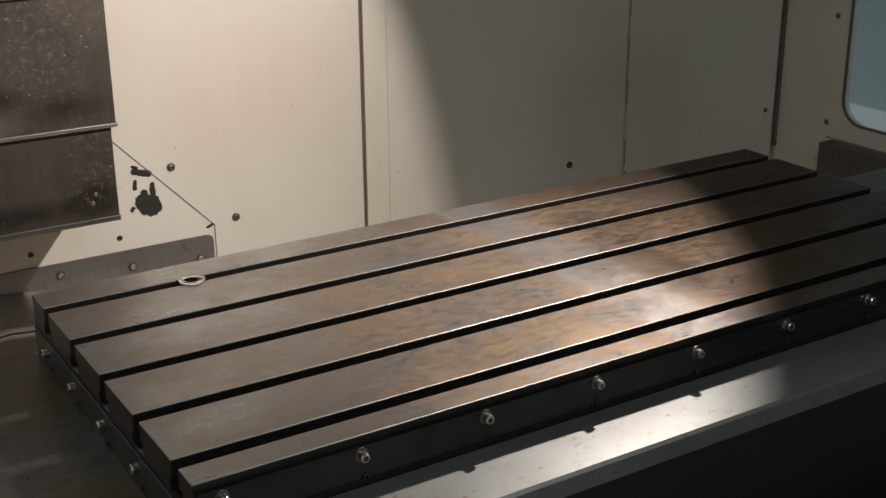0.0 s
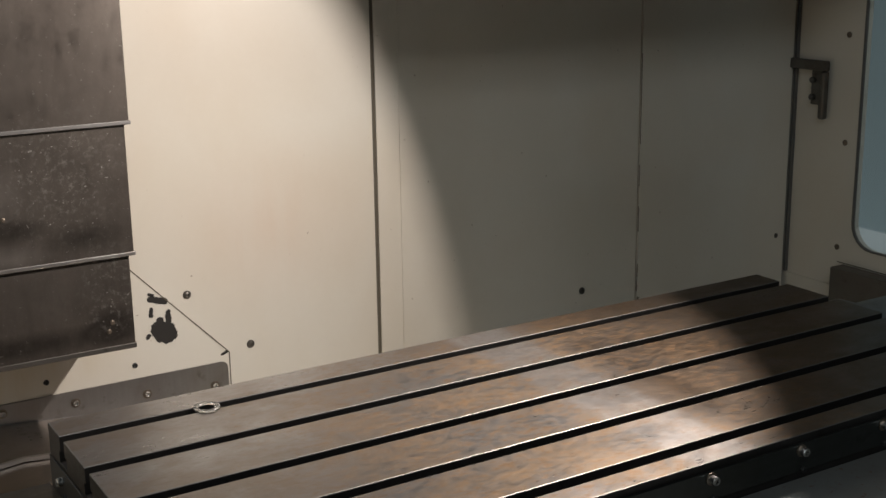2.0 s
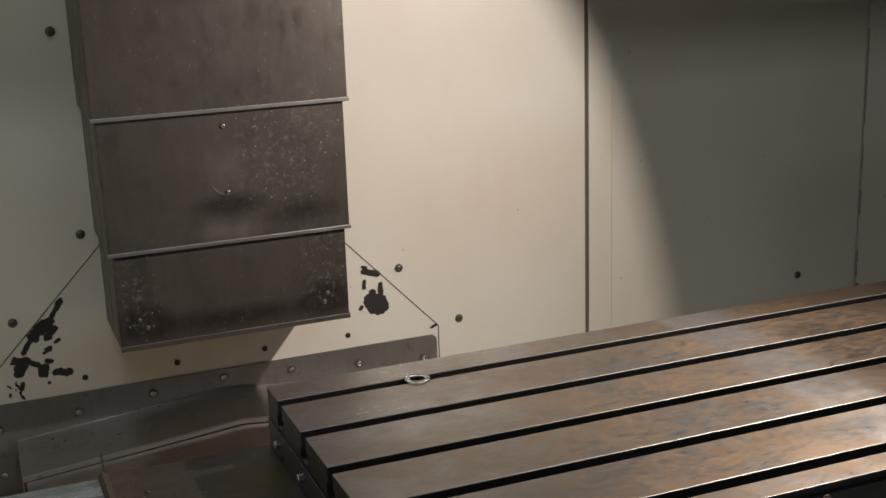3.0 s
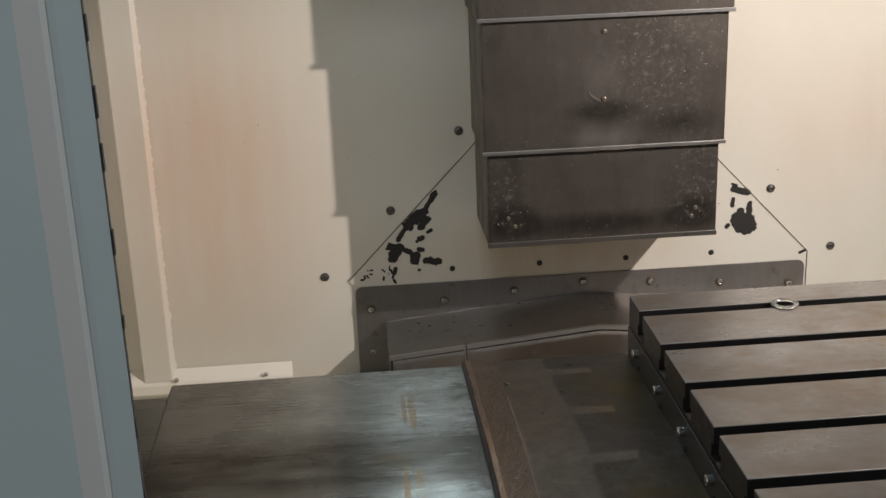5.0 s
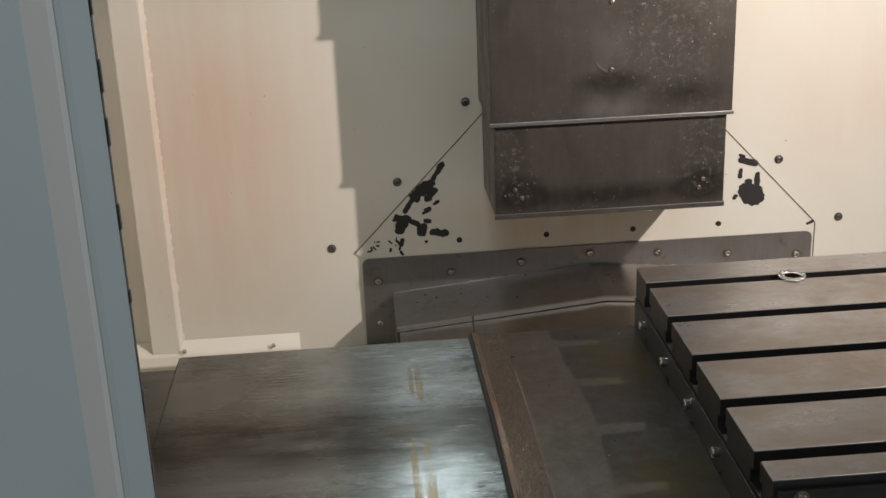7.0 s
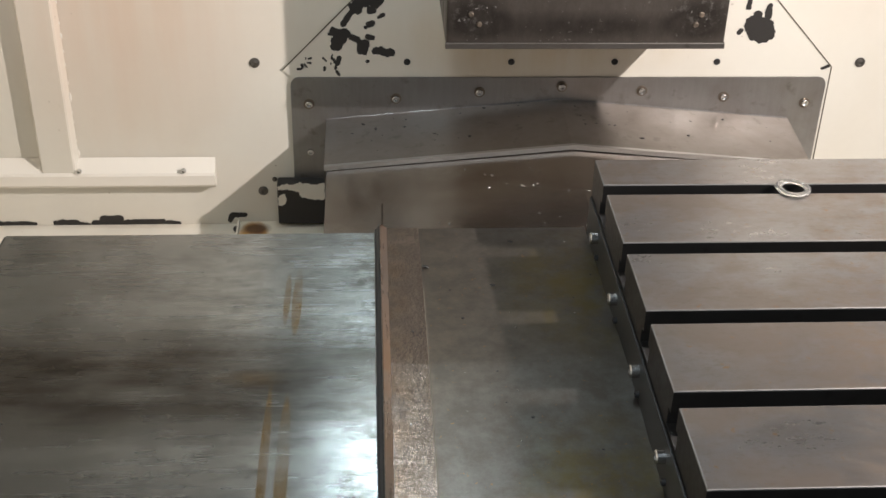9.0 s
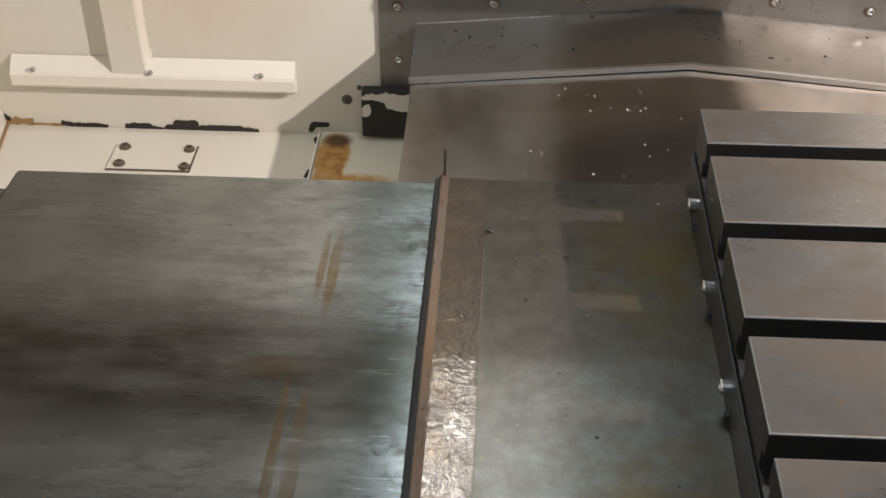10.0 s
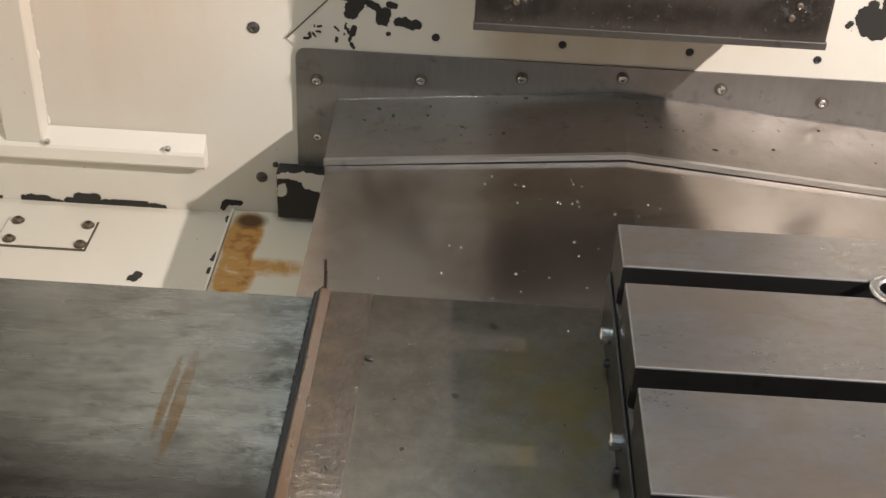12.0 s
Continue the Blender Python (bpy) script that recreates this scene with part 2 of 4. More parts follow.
def dark_steel():
    """Oily cover steel: brown-black, worn paler along the rims, speckled with dried coolant."""
    m = material("oily_dark_cover_steel", (0.085, 0.078, 0.07), 0.40, 0.75)
    n = Nodes(m)
    rub = n.noise(6, 5, 0.65, stretch=(1, 1, 0.7), shift=(0.3, 0, 0.2), distort=0.5)
    streak = n.noise(70, 4, 0.6, stretch=(1, 1, 0.07))
    smear = n.noise(24, 6, 0.7, stretch=(1, 1, 0.6), shift=(1, 0, 3))
    dots = n.noise(150, 2, 0.5, shift=(2, 2, 2))
    c = n.mix(n.ramp(rub, (0.35, 0.0), (0.7, 1.0)), (0.125, 0.108, 0.094), (0.185, 0.163, 0.143))
    c = n.mix(n.ramp(smear, (0.42, 0.0), (0.66, 0.6)), c, (0.082, 0.07, 0.06))
    c = n.mix(n.math("MULTIPLY", streak, 0.35), c, (0.06, 0.052, 0.045))
    # dark oily pools over the lowest segment's foot, dark frame in the next one
    pool = n.math("ADD", n.spot((0.30, 2.42, 0.862), (0.07, 0.3, 0.05)), n.spot((0.68, 2.42, 0.862), (0.07, 0.3, 0.05)))
    pool = n.math("ADD", pool, n.math("MULTIPLY", n.spot((0.49, 2.42, 0.845), (0.30, 0.3, 0.035)), 0.8))
    pool = n.math("ADD", pool, n.math("MULTIPLY", n.spot((0.487, 2.41, 1.085), (0.10, 0.3, 0.03)), 0.9))
    pool = n.math("ADD", pool, n.math("MULTIPLY", n.spot((0.64, 2.41, 1.055), (0.10, 0.3, 0.04)), 0.7))
    c = n.mix(n.math("MULTIPLY", n.ramp(pool, (0.05, 0.0), (0.6, 0.85)), n.ramp(smear, (0.3, 0.5), (0.6, 1.0))), c, (0.035, 0.03, 0.026))
    wiped = n.math("ADD", n.spot((0.487, 2.41, 1.03), (0.09, 0.3, 0.03)), n.math("MULTIPLY", n.spot((0.487, 2.41, 1.16), (0.05, 0.3, 0.07)), 0.5))
    c = n.mix(n.math("MULTIPLY", wiped, 0.6), c, (0.30, 0.275, 0.25))
    salt = n.math("ADD", n.spot((0.29, 2.42, 0.93), (0.05, 0.3, 0.12)), n.spot((0.675, 2.42, 0.94), (0.07, 0.3, 0.12)))
    salt = n.math("ADD", salt, n.math("MULTIPLY", n.spot((0.60, 2.41, 1.18), (0.16, 0.3, 0.16)), 0.7))
    crust = n.ramp(n.noise(75, 5, 0.75, shift=(4, 1, 2)), (0.52, 0.0), (0.66, 0.75))
    c = n.mix(n.math("MULTIPLY", crust, n.ramp(salt, (0.0, 0.0), (0.5, 0.8))), c, (0.30, 0.285, 0.26))
    c = n.mix(n.math("MULTIPLY", n.ramp(dots, (0.69, 0.0), (0.73, 0.9)), n.ramp(n.math("ADD", salt, 0.16), (0.0, 0.0), (0.5, 1.0))), c, (0.50, 0.48, 0.45))
    n.link(c, n.bsdf.inputs["Base Color"])
    n.link(n.ramp(smear, (0.3, 0.30), (0.7, 0.52)), n.bsdf.inputs["Roughness"])
    n.bump(n.math("ADD", streak, smear), 0.2, 0.0006)
    return m


def ledge_paint():
    m = material("pale_ledge_paint", (0.42, 0.43, 0.42), 0.36, 0.65)
    n = Nodes(m)
    big = n.noise(9, 4, 0.6)
    speck = n.noise(95, 3, 0.6, stretch=(1, 1.4, 1))
    c = n.mix(n.ramp(big, (0.35, 0.0), (0.7, 1.0)), (0.31, 0.325, 0.32), (0.26, 0.255, 0.24))
    c = n.mix(n.ramp(speck, (0.62, 0.0), (0.70, 0.8)), c, (0.22, 0.13, 0.07))
    n.link(c, n.bsdf.inputs["Base Color"])
    n.bump(n.noise(150, 3, 0.6), 0.25, 0.0006)
    return m


def rusty_paint():
    m = material("rust_run_paint", (0.66, 0.60, 0.47), 0.5)
    n = Nodes(m)
    a = n.noise(20, 6, 0.65, stretch=(0.8, 1.1, 1), distort=1.6, shift=(0.4, 0, 0))
    z = n.math("ADD", n.spot((-0.116, 2.565, 0.345), (0.038, 0.085, 0.1)), n.math("MULTIPLY", n.spot((-0.06, 2.478, 0.345), (0.11, 0.036, 0.1)), 0.42))
    z = n.math("ADD", z, n.math("ADD", n.spot((-0.112, 2.435, 0.345), (0.04, 0.05, 0.1)), n.spot((-0.118, 2.50, 0.345), (0.03, 0.10, 0.1))))
    k = n.math("MULTIPLY", n.ramp(a, (0.30, 0.35), (0.60, 1.0)), n.ramp(z, (0.02, 0.0), (0.40, 1.0)))
    c = n.mix(n.ramp(k, (0.12, 0.0), (0.6, 1.0)), (0.68, 0.64, 0.53), (0.50, 0.27, 0.07))
    c = n.mix(n.ramp(n.math("MULTIPLY", k, a), (0.42, 0.0), (0.60, 0.8)), c, (0.30, 0.12, 0.025))
    c = n.mix(n.ramp(n.spot((-0.112, 2.609, 0.345), (0.042, 0.034, 0.1)), (0.2, 0.0), (0.6, 0.9)), c, (0.06, 0.025, 0.01))
    n.link(c, n.bsdf.inputs["Base Color"])
    return m


def wet_strip():
    """Oily strip with a hammered skin of old sealant."""
    m = material("oily_strip_steel", (0.2, 0.13, 0.08), 0.3, 0.8)
    n = Nodes(m)
    blot = n.noise(42, 6, 0.7, shift=(2, 8, 0))
    c = n.mix(n.ramp(blot, (0.34, 0.0), (0.62, 1.0)), (0.205, 0.165, 0.135), (0.135, 0.108, 0.086))
    rust = n.math("MULTIPLY", n.ramp(n.noise(30, 5, 0.7, shift=(6, 2, 0)), (0.42, 0.0), (0.60, 0.8)), n.ramp(n.spot((0.142, 1.5, 0.87), (0.022, 9, 9)), (0.0, 0.0), (0.8, 1.0)))
    c = n.mix(n.math("MULTIPLY", rust, 0.4), c, (0.22, 0.13, 0.06))
    n.link(c, n.bsdf.inputs["Base Color"])
    n.link(n.ramp(blot, (0.3, 0.15), (0.7, 0.28)), n.bsdf.inputs["Roughness"])
    n.bump(n.noise(150, 4, 0.6, stretch=(1, 0.7, 1), distort=1.2), 0.5, 0.0013)
    return m


CREAM = cream_paint()
WHITER = material("thick_cream_paint", (0.80, 0.755, 0.67), 0.36)
WET = wet_strip()
# oily steel, its colour darkened for the shade inside the slots
SLOT = sheet_steel("oily_shaded_steel", (0.075, 0.072, 0.07), (0.04, 0.035, 0.03), rough=0.45, much=0.6)
BLUE = blue_paint()
TABLE = ground_steel()
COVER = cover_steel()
def greened(m):
    """Yellow-green coolant stain where the cover meets the table."""
    n = Nodes(m)
    old = n.bsdf.inputs["Base Color"].links[0].from_socket
    k = n.math("ADD", n.spot((0.345, 1.60, 0.865), (0.10, 0.16, 0.1)), n.spot((0.33, 1.27, 0.865), (0.10, 0.12, 0.1)))
    k = n.math("MULTIPLY", n.ramp(n.noise(22, 5, 0.65, shift=(9, 3, 0)), (0.38, 0.0), (0.62, 1.0)), n.ramp(k, (0.0, 0.0), (0.7, 0.75)))
    mottle = n.ramp(n.noise(42, 6, 0.7, shift=(2, 8, 0)), (0.34, 0.0), (0.62, 0.85))
    warm = n.ramp(n.spot((0.13, 1.58, 0.865), (0.18, 0.42, 0.3)), (0.0, 0.0), (0.55, 0.7))
    c = n.mix(warm, old, (0.165, 0.128, 0.095))
    c = n.mix(mottle, c, (0.10, 0.088, 0.072))
    c = n.mix(n.ramp(n.noise(150, 3, 0.6, shift=(1, 2, 0)), (0.66, 0.0), (0.74, 0.7)), c, (0.26, 0.15, 0.06))
    n.link(n.mix(k, c, (0.15, 0.115, 0.035)), n.bsdf.inputs["Base Color"])
    n.bump(n.math("ADD", n.noise(130, 3, 0.5, distort=0.6), n.math("MULTIPLY", n.noise(420, 3, 0.6), 0.4)), 0.17, 0.0010)
    return m


HOOD_TINT = (0.355, 0.318, 0.285)
SKIRT = sheet_steel("skirting_steel", (0.16, 0.145, 0.125), (0.10, 0.08, 0.065), metal=0.5, rough=0.45, much=0.5)
SHEET = sheet_steel("worn_sheet_steel", (0.235, 0.222, 0.205), (0.125, 0.095, 0.070), metal=0.78, scratch=0.12, rough=0.27, much=0.7)
HOOD = sheet_steel("rear_hood_steel", HOOD_TINT, (0.21, 0.165, 0.13), axis=(0.4, 0.6, 1), rough=0.19, uneven=0.06, spots=0.3, much=0.7, shift=(4, 4, 0), metal=0.95, scratch=0.03)
TABLESIDE = greened(sheet_steel("stained_cover_steel", (0.165, 0.158, 0.147), (0.115, 0.095, 0.075), axis=(0.5, 0.6, 1), rough=0.33, much=0.6, metal=0.85, scratch=0.02, uneven=0.10))
FLANGE = sheet_steel("flange_sheet_steel", (0.345, 0.338, 0.33), (0.19, 0.155, 0.13), axis=(1, 1, 0.1), rough=0.38, much=0.5, shift=(1, 1, 1))
HOODTOP = sheet_steel("upper_hood_steel", (0.29, 0.265, 0.24), (0.17, 0.135, 0.108), axis=(0.4, 0.6, 1), rough=0.36, uneven=0.12, spots=0.55, much=0.5, shift=(2, 6, 0), metal=0.93, scratch=0.05)
DARK = dark_steel()
EDGE = sheet_steel("bright_edge_steel", (0.55, 0.54, 0.52), (0.3, 0.25, 0.2), rough=0.3, much=0.3)
RUSTED = rusty_paint()
LIP = sheet_steel("worn_lip_steel", (0.17, 0.15, 0.13), (0.17, 0.095, 0.045), axis=(1, 0.05, 1), rough=0.24, much=0.8)
ZINC = material("zinc_screw", (0.62, 0.61, 0.59), 0.25, 1.0)
STEELBLACK = material("blackened_steel", (0.045, 0.045, 0.045), 0.45, 0.6)
RUBBER = material("black_rubber", (0.022, 0.022, 0.023), 0.6)
CHIP = material("bare_primer_under_paint", (0.022, 0.02, 0.018), 0.55)
GAP = material("joint_sealant", (0.10, 0.085, 0.06), 0.7)
GRIME = material("thin_grime", (0.22, 0.185, 0.14), 0.7)
RUSTJOINT = material("rusty_joint", (0.34, 0.20, 0.08), 0.7)
PLASTIC = material("cloudy_plastic", (0.75, 0.74, 0.70), 0.25)
PLASTIC.node_tree.nodes["Principled BSDF"].inputs["Transmission Weight"].default_value = 0.92
GLASS = material("window_glass", (0.9, 0.95, 0.95), 0.03)
GLASS.node_tree.nodes["Principled BSDF"].inputs["Transmission Weight"].default_value = 1.0
SHOP = material("shop_wall_paint", (0.42, 0.47, 0.49), 0.8)
ROOF = material("dark_grey_roof_paint", (0.10, 0.105, 0.11), 0.6)
CONCRETE = material("shop_floor_concrete", (0.25, 0.25, 0.24), 0.7)
LEDGE = ledge_paint()
# door trim, lightened for the light that its bevel catches
DOORTRIM = material("lit_door_trim_paint", (0.78, 0.74, 0.70), 0.45)
BOLT = material("worn_bolt_steel", (0.15, 0.14, 0.125), 0.36, 0.75)
BROWNED = material("browned_bolt_steel", (0.20, 0.165, 0.13), 0.4, 0.8)
SEAL = material("aged_grey_seal", (0.13, 0.125, 0.115), 0.6)
FRONTPLATE = sheet_steel("oily_front_plate_steel", (0.085, 0.092, 0.088), (0.05, 0.048, 0.042), rough=0.42, much=0.6, shift=(3, 3, 3))
LATCHGREY = sheet_steel("worn_latch_steel", (0.20, 0.19, 0.175), (0.10, 0.08, 0.06), rough=0.4, much=0.6, shift=(5, 3, 3))
RIM = material("table_rim_steel", (0.25, 0.24, 0.23), 0.5, 0.9)

# ---- mesh helpers ----
def thing(name, label, category, group="", kind="", at=(0, 0, 0)):
    ob = new(name)
    ob.empty_display_size = 0.05
    ob.location = at
    return tagged(ob, label, category, group, kind)


def mesh_of(name, bm, mat, smooth=False):
    bmesh.ops.recalc_face_normals(bm, faces=bm.faces)
    me = bpy.data.meshes.new(name)
    bm.to_mesh(me)
    bm.free()
    me.materials.append(mat)
    if smooth:
        for p in me.polygons:
            p.use_smooth = True
    return me


def part(name, bm, mat, parent=None, label="", smooth=False):
    ob = new(name, mesh_of(name, bm, mat, smooth))
    if parent is not None:
        ob.parent = parent
        ob.location = -parent.matrix_basis.translation if parent.parent is None else (0, 0, 0)
    if label:
        ob["label"] = label
    return ob


def structure(name, bm, mat, label, category):
    return tagged(part(name, bm, mat), label, category, kind="structure")


def box(bm, x0, x1, y0, y1, z0, z1, bevel=0.0, seg=2):
    vs = [bm.verts.new((x, y, z)) for x in (x0, x1) for y in (y0, y1) for z in (z0, z1)]
    fs = [bm.faces.new([vs[i] for i in q]) for q in ((0, 1, 3, 2), (4, 6, 7, 5), (0, 4, 5, 1), (2, 3, 7, 6), (0, 2, 6, 4), (1, 5, 7, 3))]
    if bevel:
        es = list({e for f in fs for e in f.edges})
        bmesh.ops.bevel(bm, geom=es, offset=bevel, segments=seg, profile=0.5, affect="EDGES")
    return bm


def boxed(*a, **k):
    return box(bmesh.new(), *a, **k)


def extrude(pts, axis, a, b, bm=None):
    """A prism: the outline pts in the two other axes (in order x, y, z), from a to b along axis."""
    bm = bm or bmesh.new()
    def place(p, s):
        c = list(p)
        c.insert(axis, s)
        return bm.verts.new(c)
    v0, v1 = [place(p, a) for p in pts], [place(p, b) for p in pts]
    n = len(pts)
    bm.faces.new(v0)
    bm.faces.new(v1[::-1])
    for i in range(n):
        bm.faces.new((v0[i], v1[i], v1[(i + 1) % n], v0[(i + 1) % n]))
    return bm


def lathe(profile, n=16, axis=2, at=(0, 0, 0)):
    """Revolves (radius, height) pairs; closes on the axis where the radius is 0."""
    bm = bmesh.new()
    rings = []
    for r, h in profile:
        if r == 0:
            rings.append([bm.verts.new((0, 0, h))])
        else:
            rings.append([bm.verts.new((r * math.cos(2 * math.pi * i / n), r * math.sin(2 * math.pi * i / n), h)) for i in range(n)])
    for p, q in zip(rings, rings[1:]):
        for i in range(n):
            j = (i + 1) % n
            if len(p) == 1 and len(q) > 1:
                bm.faces.new((p[0], q[i], q[j]))
            elif len(q) == 1 and len(p) > 1:
                bm.faces.new((p[i], p[j], q[0]))
            elif len(p) > 1:
                bm.faces.new((p[i], p[j], q[j], q[i]))
    if axis == 0:
        bmesh.ops.rotate(bm, verts=bm.verts, matrix=Euler((0, radians(-90), 0)).to_matrix())
    if axis == 1:
        bmesh.ops.rotate(bm, verts=bm.verts, matrix=Euler((radians(90), 0, 0)).to_matrix())
    bmesh.ops.translate(bm, verts=bm.verts, vec=at)
    return bm


def rounded(x0, x1, z0, z1, r, n=5):
    pts = []
    for cx, cz, a0 in ((x1 - r, z1 - r, 0), (x0 + r, z1 - r, 90), (x0 + r, z0 + r, 180), (x1 - r, z0 + r, 270)):
        for i in range(n + 1):
            a = radians(a0 + 90 * i / n)
            pts.append((cx + r * math.cos(a), cz + r * math.sin(a)))
    return pts


WALL_Y, RIGHT_X = 2.645, 2.86

# ---- the shop round the machine: plain shell ----
structure("ground", boxed(-4.5, 6.5, -4.5, 5.5, -0.1, 0.0), CONCRETE, "plain grey concrete shop floor", "floor")
structure("wall_shop_back", boxed(-4.5, 6.5, 5.4, 5.5, 0, 4.2), SHOP, "plain blue-grey shop wall", "wall")
structure("wall_shop_front", boxed(-4.5, 6.5, -4.5, -4.4, 0, 4.2), SHOP, "plain blue-grey shop wall", "wall")
structure("wall_shop_left", boxed(-4.5, -4.4, -4.4, 5.4, 0, 4.2), SHOP, "plain blue-grey shop wall", "wall")
structure("wall_shop_right", boxed(6.4, 6.5, -4.4, 5.4, 0, 4.2), SHOP, "plain blue-grey shop wall", "wall")
structure("ceiling", boxed(-4.5, 6.5, -4.5, 5.5, 4.2, 4.3), SHOP, "plain grey shop ceiling", "ceiling")

# ---- the machine's enclosure ----
# back wall in three sheets with a sealed joint and a folded joint
bm = boxed(-1.06, 1.415, WALL_Y, WALL_Y + 0.03, 0.10, 2.3)
structure("wall_back_sheet", bm, CREAM, "cream painted steel back panel, stained and chipped", "wall panel")
bm = boxed(1.425, 2.253, WALL_Y - 0.002, WALL_Y + 0.03, 0.10, 2.3)
structure("wall_back_sheet", bm, CREAM, "cream painted steel back panel beside a sealed joint", "wall panel")
bm = boxed(2.257, RIGHT_X - 0.018, WALL_Y - 0.006, WALL_Y + 0.03, 0.10, 2.3)
structure("wall_back_sheet", bm, CREAM, "cream painted steel back panel in the corner", "wall panel")
structure("trim_joint", boxed(1.412, 1.428, WALL_Y + 0.002, WALL_Y + 0.02, 0.10, 2.3), GAP, "dark dirty sealant joint between wall panels", "joint")
structure("trim_fold", boxed(1.488, 1.4905, WALL_Y - 0.0045, WALL_Y - 0.002, 0.10, 2.3, 0.0008, 1), CREAM, "faint fold line in the cream wall panel", "joint")
structure("trim_corner_gap", boxed(RIGHT_X - 0.02, RIGHT_X + 0.002, WALL_Y + 0.012, WALL_Y + 0.03, 0.10, 2.3), RUBBER, "black gap in the corner of the enclosure", "joint")

# right wall with a window opening with round corners
wy0, wy1, wz0, wz1 = 1.35, 2.395, 0.715, 1.75
hole = rounded(wy0, wy1, wz0, wz1, 0.075, 6)
bm = bmesh.new()
outer = [(0.80, 0.10), (WALL_Y + 0.012, 0.10), (WALL_Y + 0.012, 2.3), (0.80, 2.3)]
for xs, flip in ((RIGHT_X, False), (RIGHT_X + 0.03, True)):
    vo = [bm.verts.new((xs, y, z)) for y, z in outer]
    vh = [bm.verts.new((xs, y, z)) for y, z in hole]
    es = [bm.edges.new((vo[i], vo[(i + 1) % 4])) for i in range(4)] + [bm.edges.new((vh[i], vh[(i + 1) % len(vh)])) for i in range(len(vh))]
    bmesh.ops.triangle_fill(bm, use_beauty=True, edges=es)
n = len(hole)
bm.verts.ensure_lookup_table()
for i in range(n):
    j = (i + 1) % n
    bm.faces.new((bm.verts[4 + i], bm.verts[4 + j], bm.verts[8 + n + j], bm.verts[8 + n + i]))
structure("wall_right", bm, CREAM, "cream painted steel side panel with a rounded window opening", "wall panel")
win = thing("window_1", "fixed glass side window in a black rubber seal", "window", kind="structure", at=(RIGHT_X + 0.015, 1.87, 1.23))
pane = part("pane", extrude(rounded(wy0, wy1, wz0, wz1, 0.075, 6), 0, RIGHT_X + 0.003, RIGHT_X + 0.008), GLASS, win)
pane.visible_shadow = False
bm = bmesh.new()
ro, ri = rounded(wy0 - 0.001, wy1 + 0.001, wz0 - 0.001, wz1 + 0.001, 0.076, 6), rounded(wy0 + 0.004, wy1 - 0.004, wz0 + 0.004, wz1 - 0.004, 0.071, 6)
loops = [[bm.verts.new((x, y, z)) for y, z in r] for x, r in ((RIGHT_X - 0.002, ro), (RIGHT_X - 0.002, ri), (RIGHT_X + 0.009, ri), (RIGHT_X + 0.009, ro))]
for a, b in zip(loops, loops[1:] + loops[:1]):
    for i in range(n):
        bm.faces.new((a[i], a[(i + 1) % n], b[(i + 1) % n], b[i]))
part("window_seal", bm, SEAL, win, "aged dark rubber window seal")

# left side: wall, sloping chip plate, back ledge
structure("wall_left", boxed(-1.06, -1.03, 0.80, WALL_Y, 0.10, 2.3), CREAM, "cream painted steel side panel", "wall panel")
bm = extrude([(-1.029, 0.10), (-0.750, 0.10), (-0.750, 0.334), (-0.748, 0.340), (-0.750, 0.362), (-0.758, 0.367), (-1.029, 0.476)], 1, 0.80, WALL_Y - 0.001)
for v in bm.verts:
    if v.co.x > -1.0:
        v.co.x += 0.14 * (WALL_Y - v.co.y)
structure("trim_chip_slope", bm, CREAM, "cream sloping chip plate with a rusty lower edge", "chip plate")
bm = boxed(-0.7475, -0.7435, 0.80, WALL_Y - 0.001, 0.3336, 0.3362)
for v in bm.verts:
    v.co.x += 0.14 * (WALL_Y - v.co.y)
structure("trim_slope_joint", bm, RUSTJOINT, "rusty joint at the foot of the sloping plate", "joint")
structure("trim_back_ledge", boxed(-0.749, 2.84, 1.60, WALL_Y - 0.001, 0.10, 0.333), CREAM, "cream painted horizontal ledge behind the way covers", "ledge")
# roof out of view, added and kept dark so the covers reflect less
structure("ceiling_enclosure", boxed(-1.06, RIGHT_X + 0.03, 1.15, WALL_Y + 0.03, 2.3, 2.33), ROOF, "unseen dark grey roof added to dim reflections", "ceiling")
structure("trim_base_pan", boxed(-1.03, 2.84, 0.80, 1.60, 0.05, 0.25), STEELBLACK, "dark coolant pan under the table", "pan")
# front sill below the open doors
structure("trim_front_sill", boxed(-1.06, RIGHT_X + 0.03, 0.66, 0.80, 0.0, 0.62, 0.01), BLUE, "blue-grey front sill of the machine", "sill")

# ---- fasteners ----
def cap_screw(name, r, h, axis, at, parent=None, mat=None):
    """Socket head: chamfered cylinder with a recessed socket, pointing down its axis' negative side."""
    pr = [(0, -h * 0.35), (r * 0.5, -h * 0.35), (r * 0.55, -h * 0.98), (r * 0.86, -h), (r, -h * 0.86), (r, 0.001)]
    bm = lathe([(a, -b) for a, b in pr], 14, axis, (0, 0, 0))
    bmesh.ops.translate(bm, verts=bm.verts, vec=at)
    return part(name, bm, mat or ZINC, parent)


def washer(r, axis, at, parent, mat=None):
    return part("washer", lathe([(r * 0.5, 0.0), (r * 0.5, 0.002), (r, 0.002), (r, 0.0)], 16, axis, at), mat or ZINC, parent)


